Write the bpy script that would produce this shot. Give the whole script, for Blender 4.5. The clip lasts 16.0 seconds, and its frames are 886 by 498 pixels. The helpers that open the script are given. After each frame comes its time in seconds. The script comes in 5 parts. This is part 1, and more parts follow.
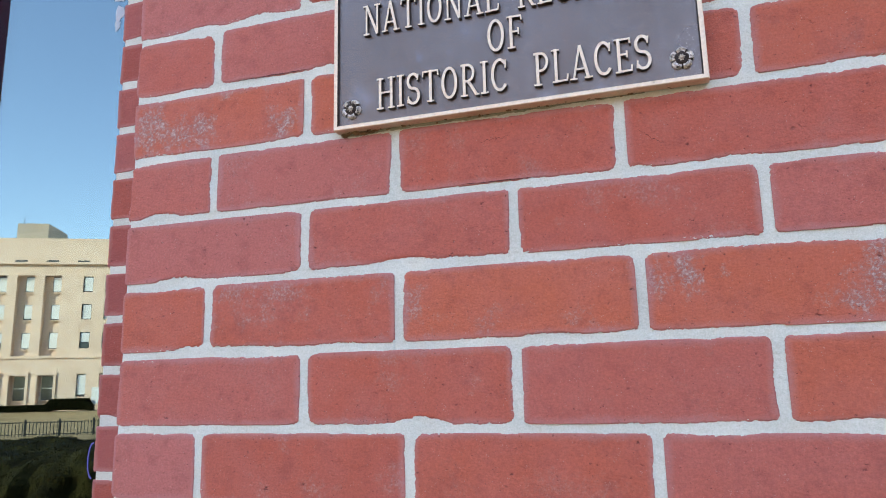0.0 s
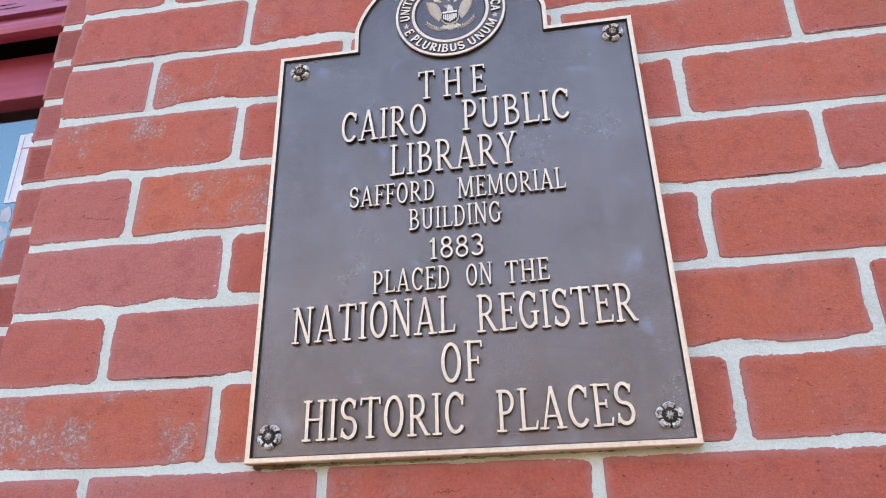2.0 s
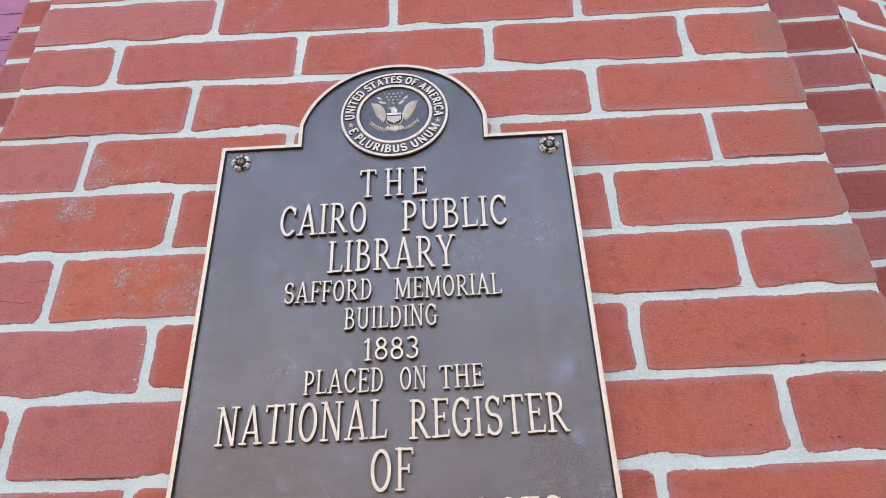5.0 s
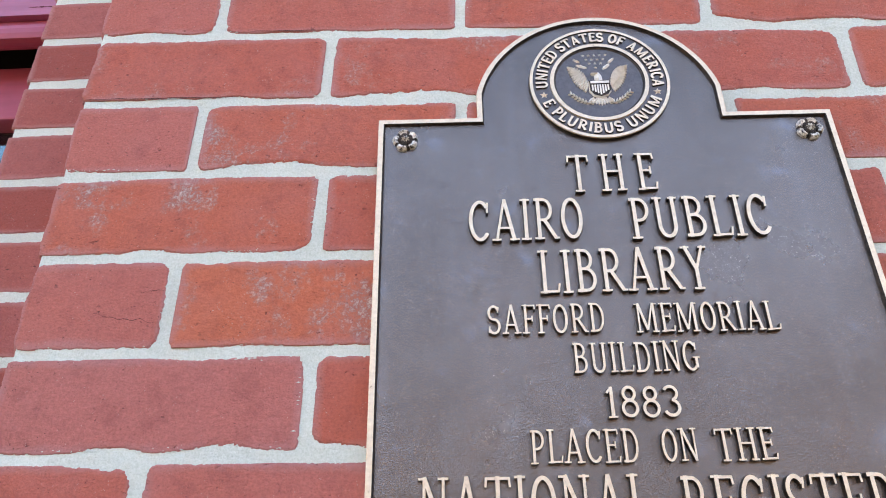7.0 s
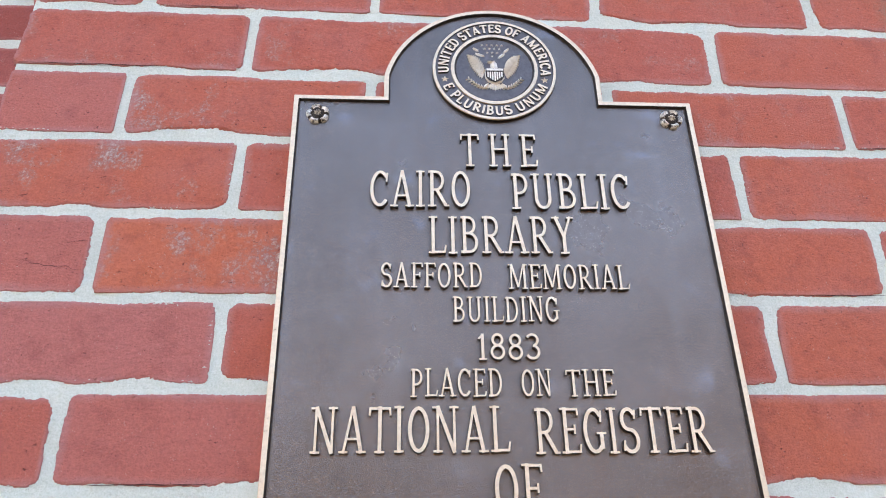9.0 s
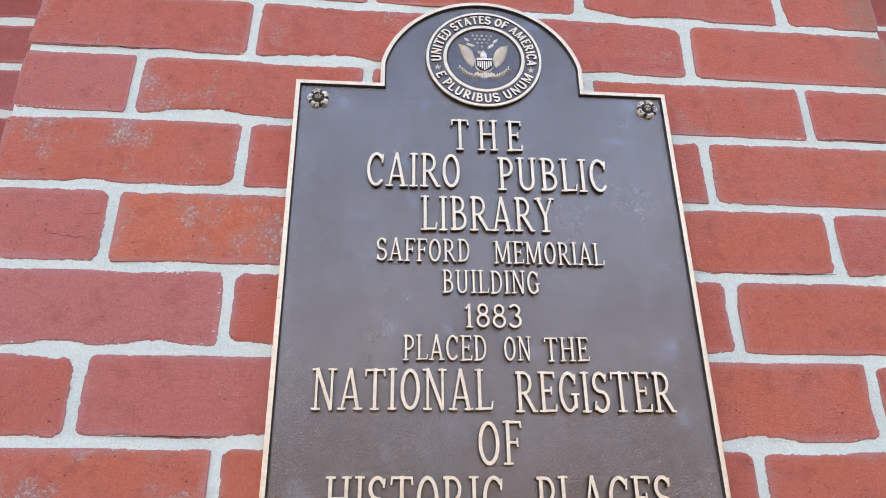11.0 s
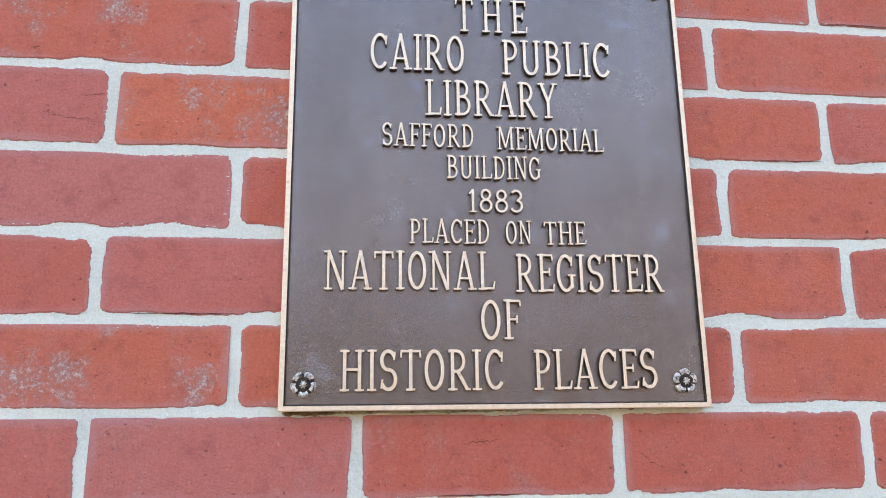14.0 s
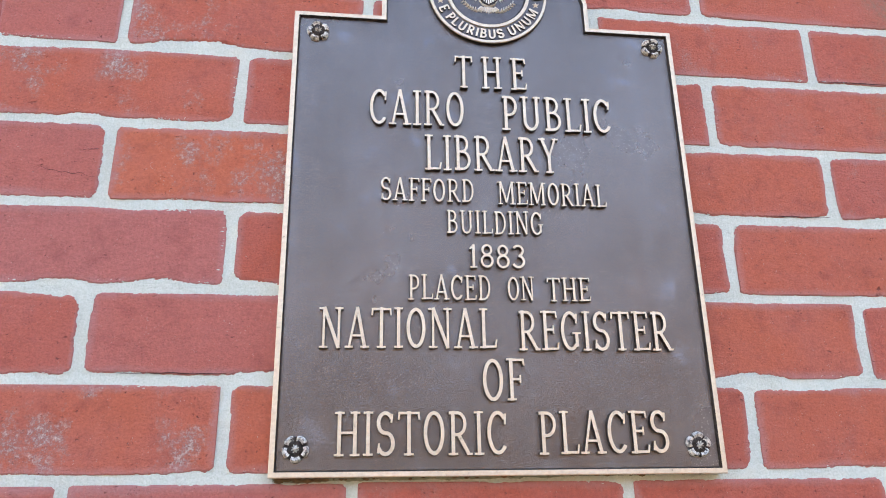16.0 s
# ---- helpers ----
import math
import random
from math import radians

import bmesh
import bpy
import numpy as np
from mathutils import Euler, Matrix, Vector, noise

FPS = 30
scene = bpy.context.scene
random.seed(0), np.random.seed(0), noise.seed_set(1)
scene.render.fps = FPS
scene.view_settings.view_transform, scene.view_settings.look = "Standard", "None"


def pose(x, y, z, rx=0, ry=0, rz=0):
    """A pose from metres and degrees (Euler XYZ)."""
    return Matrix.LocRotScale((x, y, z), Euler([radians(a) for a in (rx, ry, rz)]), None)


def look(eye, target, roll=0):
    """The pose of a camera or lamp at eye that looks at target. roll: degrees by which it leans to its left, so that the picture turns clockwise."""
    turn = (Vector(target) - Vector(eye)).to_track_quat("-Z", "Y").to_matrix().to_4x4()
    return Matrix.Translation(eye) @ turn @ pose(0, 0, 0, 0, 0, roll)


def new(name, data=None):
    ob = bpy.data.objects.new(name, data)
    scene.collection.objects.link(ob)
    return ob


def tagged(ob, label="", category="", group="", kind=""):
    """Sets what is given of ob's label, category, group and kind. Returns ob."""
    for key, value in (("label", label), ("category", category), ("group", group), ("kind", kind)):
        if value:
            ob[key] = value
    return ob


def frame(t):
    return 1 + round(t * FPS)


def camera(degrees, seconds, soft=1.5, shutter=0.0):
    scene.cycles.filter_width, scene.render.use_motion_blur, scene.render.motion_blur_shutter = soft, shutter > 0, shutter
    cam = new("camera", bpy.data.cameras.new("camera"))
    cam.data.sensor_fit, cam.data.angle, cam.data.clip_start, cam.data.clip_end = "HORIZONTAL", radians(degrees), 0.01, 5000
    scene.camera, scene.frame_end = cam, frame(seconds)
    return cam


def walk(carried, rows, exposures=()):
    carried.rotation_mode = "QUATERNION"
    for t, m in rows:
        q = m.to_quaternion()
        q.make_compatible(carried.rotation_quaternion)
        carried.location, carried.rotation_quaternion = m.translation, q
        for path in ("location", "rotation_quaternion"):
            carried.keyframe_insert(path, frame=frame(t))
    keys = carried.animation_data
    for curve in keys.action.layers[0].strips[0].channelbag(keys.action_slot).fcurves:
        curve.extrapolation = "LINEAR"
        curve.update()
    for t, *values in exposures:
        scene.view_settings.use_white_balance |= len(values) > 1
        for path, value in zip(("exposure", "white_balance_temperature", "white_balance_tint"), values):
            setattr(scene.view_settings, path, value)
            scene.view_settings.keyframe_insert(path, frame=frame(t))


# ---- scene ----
cam = camera(64.4, 16.0, soft=1.0)
PATH = [
    (0, (0.135, -0.618, 1.597), (-0.48, 1.247, 1.976), -1.3),
    (0.5, (0.068, -0.573, 1.743), (-0.509, 1.301, 2.139), -1.4),
    (1, (0.069, -0.548, 1.774), (-0.431, 1.34, 2.203), -1.5),
    (1.5, (0.078, -0.553, 1.773), (-0.313, 1.32, 2.353), -1.4),
    (2, (0.08, -0.563, 1.77), (-0.218, 1.233, 2.598), -1.4),
    (2.5, (0.091, -0.572, 1.755), (-0.133, 1.124, 2.792), -1.4),
    (3, (0.095, -0.577, 1.74), (-0.097, 1.121, 2.778), -1.3),
    (3.2, (0.102, -0.583, 1.743), (-0.075, 1.117, 2.782), -1.3),
    (5.3, (0.068, -0.571, 1.792), (-0.007, 1.161, 2.79), -2.1),
    (5.5, (0.06, -0.541, 1.783), (-0.012, 1.202, 2.762), -2.1),
    (6, (-0.019, -0.487, 1.795), (-0.106, 1.282, 2.725), -1.6),
    (6.5, (-0.102, -0.46, 1.881), (-0.21, 1.317, 2.792), -0.8),
    (7, (-0.109, -0.467, 1.906), (-0.181, 1.31, 2.822), -0.7),
    (7.5, (-0.099, -0.487, 1.889), (-0.144, 1.295, 2.795), -0.6),
    (8, (-0.078, -0.493, 1.876), (-0.052, 1.305, 2.753), -0.9),
    (8.5, (-0.073, -0.515, 1.875), (-0.006, 1.288, 2.738), -1.0),
    (9, (-0.071, -0.523, 1.864), (0.01, 1.281, 2.722), -1.0),
    (9.5, (-0.063, -0.524, 1.85), (0.034, 1.291, 2.683), -0.9),
    (12, (-0.086, -0.586, 1.838), (0.064, 1.259, 2.594), -0.8),
    (12.5, (-0.081, -0.584, 1.835), (0.093, 1.317, 2.431), -0.8),
    (13, (-0.084, -0.589, 1.844), (0.105, 1.352, 2.285), -0.8),
    (13.5, (-0.096, -0.592, 1.846), (0.095, 1.35, 2.286), -0.8),
    (14, (-0.103, -0.589, 1.854), (0.09, 1.354, 2.286), -0.8),
    (14.5, (-0.098, -0.582, 1.856), (0.079, 1.359, 2.303), -0.8),
    (15, (-0.102, -0.572, 1.851), (0.08, 1.367, 2.305), -0.9),
    (15.5, (-0.103, -0.571, 1.852), (0.079, 1.356, 2.358), -0.9),
    (16, (-0.102, -0.569, 1.849), (0.092, 1.323, 2.467), -0.9),
]
walk(cam, [(t, look(eye, target, roll)) for t, eye, target, roll in PATH], [(0.0, 2.72, 7950, 23), (1.0, 2.80, 7900, 23), (2.5, 2.91, 8250, 23), (5.3, 2.86, 8300, 22), (7.0, 2.90, 8300, 21), (16.0, 2.93, 8100, 20)])

# world, sun and sky
SUN_EL, SUN_AZ = radians(26), math.atan2(-0.45, 0.89)
world = bpy.data.worlds.new("world")
scene.world = world
world.use_nodes = True
wn = world.node_tree.nodes
sky = wn.new("ShaderNodeTexSky")
sky.sky_type, sky.sun_disc = "NISHITA", False
sky.dust_density, sky.ozone_density = 0.1, 2.0
sky.sun_elevation, sky.sun_rotation = SUN_EL, SUN_AZ
wn["Background"].inputs["Strength"].default_value = 0.15
world.node_tree.links.new(sky.outputs[0], wn["Background"].inputs["Color"])
sun_data = bpy.data.lights.new("sun", "SUN")
sun_data.energy, sun_data.angle, sun_data.color = 3.0, radians(0.5), (1.0, 0.93, 0.82)
sun = new("sun", sun_data)
sun.matrix_world = look((math.sin(SUN_AZ) * 50, math.cos(SUN_AZ) * 50, math.tan(SUN_EL) * 50), (0, 0, 0))


# ---- materials ----
def material(name, rough=0.6, metal=0.0, color=(0.5, 0.5, 0.5)):
    m = bpy.data.materials.new(name)
    m.use_nodes = True
    b = m.node_tree.nodes["Principled BSDF"]
    b.inputs["Roughness"].default_value = rough
    b.inputs["Metallic"].default_value = metal
    b.inputs["Base Color"].default_value = (*color, 1)
    return m, m.node_tree.nodes, m.node_tree.links, b


def noise_tex(n, l, scale, detail=4, vector=None, rough=0.55):
    t = n.new("ShaderNodeTexNoise")
    t.inputs["Scale"].default_value = scale
    t.inputs["Detail"].default_value = detail
    t.inputs["Roughness"].default_value = rough
    if vector is not None:
        l.new(vector, t.inputs["Vector"])
    return t.outputs["Fac"]


def ramp(n, l, fac, stops):
    r = n.new("ShaderNodeValToRGB")
    e = r.color_ramp.elements
    while len(e) < len(stops):
        e.new(0.5)
    for el, (p, c) in zip(e, stops):
        el.position = p
        el.color = (*c, 1) if len(c) == 3 else c
    l.new(fac, r.inputs["Fac"])
    return r.outputs["Color"]


def mix(n, l, fac, a, b, kind="MIX"):
    m = n.new("ShaderNodeMix")
    m.data_type, m.blend_type = "RGBA", kind
    for sock, value in ((m.inputs["Factor"], fac), (m.inputs["A"], a), (m.inputs["B"], b)):
        if hasattr(value, "links"):
            l.new(value, sock)
        elif isinstance(value, tuple):
            sock.default_value = (*value, 1)
        else:
            sock.default_value = value
    return m.outputs["Result"]


def maths(n, l, op, a, b=0.0):
    m = n.new("ShaderNodeMath")
    m.operation = op
    m.use_clamp = op in ("MULTIPLY", "MINIMUM")
    for sock, value in zip(m.inputs, (a, b)):
        if hasattr(value, "links"):
            l.new(value, sock)
        else:
            sock.default_value = value
    return m.outputs[0]


def bump(n, l, bsdf, height, strength=0.3, dist=0.001, below=None):
    b = n.new("ShaderNodeBump")
    b.inputs["Strength"].default_value = strength
    b.inputs["Distance"].default_value = dist
    l.new(height, b.inputs["Height"])
    if below is not None:
        l.new(below, b.inputs["Normal"])
    l.new(b.outputs[0], bsdf.inputs["Normal"])
    return b.outputs[0]


def place_vector(n, l, spread=37.0):
    """Object coordinates, shifted from piece to piece."""
    co, info = n.new("ShaderNodeTexCoord"), n.new("ShaderNodeObjectInfo")
    v = n.new("ShaderNodeVectorMath")
    v.operation = "ADD"
    l.new(co.outputs["Object"], v.inputs[0])
    s = n.new("ShaderNodeMath")
    s.operation = "MULTIPLY"
    s.inputs[1].default_value = spread
    l.new(info.outputs["Random"], s.inputs[0])
    l.new(s.outputs[0], v.inputs[1])
    return v.outputs[0], info


def white(v):
    return (v, v, v)


def brick_material(name, orange, red, mauve):
    m, n, l, b = material(name, 0.82)
    v, info = place_vector(n, l)
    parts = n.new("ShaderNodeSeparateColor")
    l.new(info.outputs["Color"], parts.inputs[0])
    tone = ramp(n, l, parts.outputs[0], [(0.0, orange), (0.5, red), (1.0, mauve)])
    cloud = noise_tex(n, l, 22, 5, v)
    tone = mix(n, l, ramp(n, l, cloud, [(0.38, white(0)), (0.72, white(0.35))]), tone, mauve)
    # darkening for set-back walls: recess shade put into colour, with a deeper red
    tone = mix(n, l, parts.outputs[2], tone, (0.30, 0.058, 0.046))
    scorch = noise_tex(n, l, 47, 5, v, 0.65)
    tone = mix(n, l, ramp(n, l, scorch, [(0.52, white(0)), (0.72, white(0.4))]), tone, (0.27, 0.062, 0.048))
    fine = noise_tex(n, l, 420, 4, v, 0.7)
    tone = mix(n, l, 0.30, tone, ramp(n, l, fine, [(0.28, white(0.22)), (0.72, white(0.82))]), "OVERLAY")
    # pale salt bloom in patches
    patch = noise_tex(n, l, 17, 7, v, 0.68)
    speck = noise_tex(n, l, 330, 5, v, 0.75)
    cover = maths(n, l, "MULTIPLY", ramp(n, l, patch, [(0.53, white(0)), (0.62, white(1))]), ramp(n, l, speck, [(0.40, white(0.2)), (0.56, white(1))]))
    cover = maths(n, l, "MULTIPLY", cover, parts.outputs[1])
    tone = mix(n, l, cover, tone, mix(n, l, ramp(n, l, speck, [(0.5, white(0)), (0.75, white(1))]), (0.34, 0.20, 0.185), (0.78, 0.66, 0.57)))
    # thin film of mortar smeared along the edges
    gen = n.new("ShaderNodeTexCoord").outputs["Generated"]
    sep = n.new("ShaderNodeSeparateXYZ")
    l.new(gen, sep.inputs[0])
    near_z = maths(n, l, "SUBTRACT", maths(n, l, "ABSOLUTE", maths(n, l, "SUBTRACT", sep.outputs[2], 0.5)), 0.5)
    near_x = maths(n, l, "DIVIDE", maths(n, l, "SUBTRACT", maths(n, l, "ABSOLUTE", maths(n, l, "SUBTRACT", sep.outputs[0], 0.5)), 0.5), 0.31)
    edge = maths(n, l, "ADD", maths(n, l, "MAXIMUM", near_z, near_x), maths(n, l, "MULTIPLY", patch, 0.22))
    film = ramp(n, l, edge, [(-0.10, white(0)), (0.09, white(0.75))])
    tone = mix(n, l, maths(n, l, "MULTIPLY", film, ramp(n, l, speck, [(0.3, white(0.5)), (0.7, white(1))])), tone, (0.50, 0.235, 0.225))
    # small pits and creases with their shade painted dark, and a few pale grains
    warp = n.new("ShaderNodeTexNoise")
    warp.inputs["Scale"].default_value = 260
    l.new(v, warp.inputs["Vector"])
    bent = n.new("ShaderNodeVectorMath")
    bent.operation = "MULTIPLY_ADD"
    l.new(warp.outputs["Color"], bent.inputs[0])
    bent.inputs[1].default_value = (0.006, 0.006, 0.006)
    l.new(v, bent.inputs[2])
    long = n.new("ShaderNodeMapping")
    long.inputs["Scale"].default_value = (0.5, 1, 1)
    l.new(bent.outputs[0], long.inputs["Vector"])
    pit = None
    for size, cover in ((170, 0.58), (280, 0.55), (460, 0.53)):
        vor = n.new("ShaderNodeTexVoronoi")
        vor.inputs["Scale"].default_value = size
        l.new(long.outputs[0], vor.inputs["Vector"])
        where = noise_tex(n, l, size * 0.33, 2, v)
        one = maths(n, l, "MULTIPLY", ramp(n, l, vor.outputs["Distance"], [(0.10, white(1)), (0.26, white(0))]), ramp(n, l, where, [(cover + 0.04, white(0)), (cover + 0.12, white(1))]))
        pit = one if pit is None else maths(n, l, "MAXIMUM", pit, one)
    tone = mix(n, l, maths(n, l, "MULTIPLY", pit, 0.8), tone, (0.115, 0.030, 0.024))
    grain = n.new("ShaderNodeTexVoronoi")
    grain.inputs["Scale"].default_value = 480
    l.new(bent.outputs[0], grain.inputs["Vector"])
    where2 = noise_tex(n, l, 130, 2, v)
    pale = maths(n, l, "MULTIPLY", ramp(n, l, grain.outputs["Distance"], [(0.12, white(1)), (0.24, white(0))]), ramp(n, l, where2, [(0.56, white(0)), (0.64, white(0.8))]))
    tone = mix(n, l, pale, tone, (0.60, 0.36, 0.30))
    # tan weathering on the pier's outer arris
    where3 = n.new("ShaderNodeSeparateXYZ")
    l.new(n.new("ShaderNodeNewGeometry").outputs["Position"], where3.inputs[0])
    worn = maths(n, l, "ADD", where3.outputs[0], maths(n, l, "MULTIPLY", maths(n, l, "SUBTRACT", patch, 0.5), 0.22))
    worn = maths(n, l, "MULTIPLY", ramp(n, l, worn, [(0.385, white(0)), (0.44, white(1))]), ramp(n, l, speck, [(0.38, white(0.25)), (0.60, white(0.75))]))
    worn = maths(n, l, "MULTIPLY", worn, ramp(n, l, where3.outputs[1], [(0.02, white(1)), (0.05, white(0))]))
    tone = mix(n, l, worn, tone, (0.29, 0.175, 0.125))
    l.new(tone, b.inputs["Base Color"])
    stretch = n.new("ShaderNodeMapping")
    stretch.inputs["Scale"].default_value = (0.8, 1, 1)
    l.new(v, stretch.inputs["Vector"])
    drag = noise_tex(n, l, 120, 8, stretch.outputs[0], 0.72)
    first = bump(n, l, b, maths(n, l, "SUBTRACT", drag, maths(n, l, "MULTIPLY", pit, 0.8)), 0.85, 0.0031)
    bump(n, l, b, noise_tex(n, l, 620, 4, v, 0.7), 0.95, 0.0013, first)
    return m


M_BRICK = brick_material("red_brick", (0.600, 0.150, 0.074), (0.515, 0.117, 0.073), (0.515, 0.166, 0.144))


def mortar_material():
    m, n, l, b = material("mortar", 0.9)
    co = n.new("ShaderNodeTexCoord").outputs["Object"]
    big = noise_tex(n, l, 14, 5, co)
    fine = noise_tex(n, l, 700, 4, co, 0.7)
    c = ramp(n, l, big, [(0.3, (0.545, 0.605, 0.535)), (0.7, (0.665, 0.722, 0.640))])
    c = mix(n, l, 0.45, c, ramp(n, l, fine, [(0.3, white(0.3)), (0.7, white(0.75))]), "OVERLAY")
    dirt = noise_tex(n, l, 55, 6, co, 0.7)
    c = mix(n, l, ramp(n, l, dirt, [(0.58, white(0)), (0.74, white(0.3))]), c, (0.40, 0.38, 0.33))
    l.new(c, b.inputs["Base Color"])
    a = bump(n, l, b, noise_tex(n, l, 190, 8, co, 0.7), 1.0, 0.0022)
    bump(n, l, b, fine, 0.4, 0.0005, a)
    return m


M_MORTAR = mortar_material()
M_CRACK = material("crack_shadow", 0.95, 0.0, (0.07, 0.02, 0.018))[0]


def brickwork_material():
    """Brickwork for the parts of the building that stay out of reach."""
    m, n, l, b = material("far_brickwork", 0.85)
    co = n.new("ShaderNodeTexCoord").outputs["Object"]
    sep, com = n.new("ShaderNodeSeparateXYZ"), n.new("ShaderNodeCombineXYZ")
    l.new(co, sep.inputs[0])
    l.new(maths(n, l, "ADD", sep.outputs[0], sep.outputs[1]), com.inputs[0])
    l.new(sep.outputs[2], com.inputs[1])
    t = n.new("ShaderNodeTexBrick")
    l.new(com.outputs[0], t.inputs["Vector"])
    for key, value in (("Scale", 1.0), ("Brick Width", 0.2165), ("Row Height", 0.0728), ("Mortar Size", 0.0055), ("Mortar Smooth", 0.2), ("Bias", 0.0)):
        t.inputs[key].default_value = value
    t.inputs["Color1"].default_value = (0.53, 0.110, 0.062, 1)
    t.inputs["Color2"].default_value = (0.46, 0.118, 0.100, 1)
    t.inputs["Mortar"].default_value = (0.57, 0.57, 0.50, 1)
    grit = noise_tex(n, l, 90, 6, co, 0.7)
    l.new(mix(n, l, 0.35, t.outputs["Color"], ramp(n, l, grit, [(0.3, white(0.3)), (0.7, white(0.75))]), "OVERLAY"), b.inputs["Base Color"])
    bump(n, l, b, maths(n, l, "SUBTRACT", grit, t.outputs["Fac"]), 0.5, 0.003)
    return m


M_WALL = brickwork_material()


def bronze_face():
    m, n, l, b = material("brown_bronze", 0.4, 0.85)
    co = n.new("ShaderNodeTexCoord").outputs["Object"]
    cloud = noise_tex(n, l, 9, 5, co, 0.6)
    c = ramp(n, l, cloud, [(0.3, (0.115, 0.094, 0.084)), (0.7, (0.166, 0.143, 0.134))])
    streak = n.new("ShaderNodeMapping")
    streak.inputs["Scale"].default_value = (60, 60, 5)
    l.new(co, streak.inputs["Vector"])
    c = mix(n, l, ramp(n, l, noise_tex(n, l, 1.0, 5, streak.outputs[0]), [(0.55, white(0)), (0.78, white(0.2))]), c, (0.25, 0.24, 0.25))
    rust = n.new("ShaderNodeMapping")
    rust.inputs["Scale"].default_value = (26, 26, 4)
    l.new(co, rust.inputs["Vector"])
    c = mix(n, l, ramp(n, l, noise_tex(n, l, 1.0, 6, rust.outputs[0], 0.65), [(0.50, white(0)), (0.72, white(0.28))]), c, (0.14, 0.088, 0.064))
    # sparkle of the pebbled metal, painted as pale specks in the base colour
    glint = n.new("ShaderNodeTexVoronoi")
    glint.inputs["Scale"].default_value = 430
    l.new(co, glint.inputs["Vector"])
    spark = maths(n, l, "MULTIPLY", ramp(n, l, glint.outputs["Distance"], [(0.12, white(1)), (0.26, white(0))]), ramp(n, l, noise_tex(n, l, 190, 3, co), [(0.50, white(0)), (0.62, white(1))]))
    c = mix(n, l, maths(n, l, "MULTIPLY", spark, 0.60), c, (0.60, 0.50, 0.42))
    # finer glints, painted in the same way
    grit = n.new("ShaderNodeTexVoronoi")
    grit.inputs["Scale"].default_value = 780
    l.new(co, grit.inputs["Vector"])
    glitter = maths(n, l, "MULTIPLY", ramp(n, l, grit.outputs["Distance"], [(0.16, white(1)), (0.36, white(0))]), ramp(n, l, noise_tex(n, l, 420, 3, co), [(0.48, white(0)), (0.60, white(1))]))
    c = mix(n, l, maths(n, l, "MULTIPLY", glitter, 0.55), c, (0.52, 0.44, 0.37))
    mottle = noise_tex(n, l, 130, 4, co, 0.7)
    c = mix(n, l, 0.25, c, ramp(n, l, mottle, [(0.3, white(0.3)), (0.7, white(0.7))]), "OVERLAY")
    bloom = noise_tex(n, l, 38, 4, co)
    c = mix(n, l, ramp(n, l, bloom, [(0.62, white(0)), (0.78, white(0.32))]), c, (0.30, 0.33, 0.40))
    l.new(c, b.inputs["Base Color"])
    l.new(ramp(n, l, cloud, [(0.3, white(0.21)), (0.7, white(0.29))]), b.inputs["Roughness"])
    a = bump(n, l, b, noise_tex(n, l, 640, 3, co, 0.65), 0.38, 0.0008)
    a = bump(n, l, b, noise_tex(n, l, 1250, 3, co, 0.7), 0.45, 0.0006, a)
    bump(n, l, b, noise_tex(n, l, 1700, 2, co), 0.25, 0.0003, a)
    return m


M_BRONZE = bronze_face()


def worn_brass():
    m, n, l, b = material("worn_brass", 0.5, 0.45)
    co = n.new("ShaderNodeTexCoord").outputs["Object"]
    wear = noise_tex(n, l, 240, 5, co, 0.7)
    c = ramp(n, l, wear, [(0.22, (0.22, 0.15, 0.10)), (0.36, (0.66, 0.53, 0.39)), (0.7, (0.80, 0.67, 0.51))])
    l.new(c, b.inputs["Base Color"])
    bump(n, l, b, noise_tex(n, l, 600, 4, co), 0.3, 0.0005)
    return m


M_BRASS = worn_brass()


def dark_bronze():
    m, n, l, b = material("dark_patina", 0.55, 0.5)
    co = n.new("ShaderNodeTexCoord").outputs["Object"]
    l.new(ramp(n, l, noise_tex(n, l, 300, 4, co), [(0.35, (0.018, 0.013, 0.011)), (0.7, (0.07, 0.052, 0.042))]), b.inputs["Base Color"])
    return m


M_PATINA = dark_bronze()


def painted(name, low, high):
    m, n, l, b = material(name, 0.5)
    co = n.new("ShaderNodeTexCoord").outputs["Object"]
    streak = n.new("ShaderNodeMapping")
    streak.inputs["Scale"].default_value = (6, 40, 90)
    l.new(co, streak.inputs["Vector"])
    c = ramp(n, l, noise_tex(n, l, 16, 5, co), [(0.3, low), (0.7, high)])
    grain = noise_tex(n, l, 1.0, 4, streak.outputs[0], 0.6)
    c = mix(n, l, 0.3, c, ramp(n, l, grain, [(0.3, white(0.35)), (0.7, white(0.65))]), "OVERLAY")
    l.new(c, b.inputs["Base Color"])
    first = bump(n, l, b, grain, 0.25, 0.0012)
    bump(n, l, b, noise_tex(n, l, 90, 4, co), 0.15, 0.001, first)
    return m


M_SPLIT = material("split_paint", 0.9, 0.0, (0.11, 0.014, 0.022))[0]
M_PAINT = painted("crimson_paint", (0.33, 0.045, 0.085), (0.40, 0.065, 0.115))
M_PAINT_OLD = painted("weathered_crimson_paint", (0.36, 0.10, 0.18), (0.45, 0.14, 0.24))


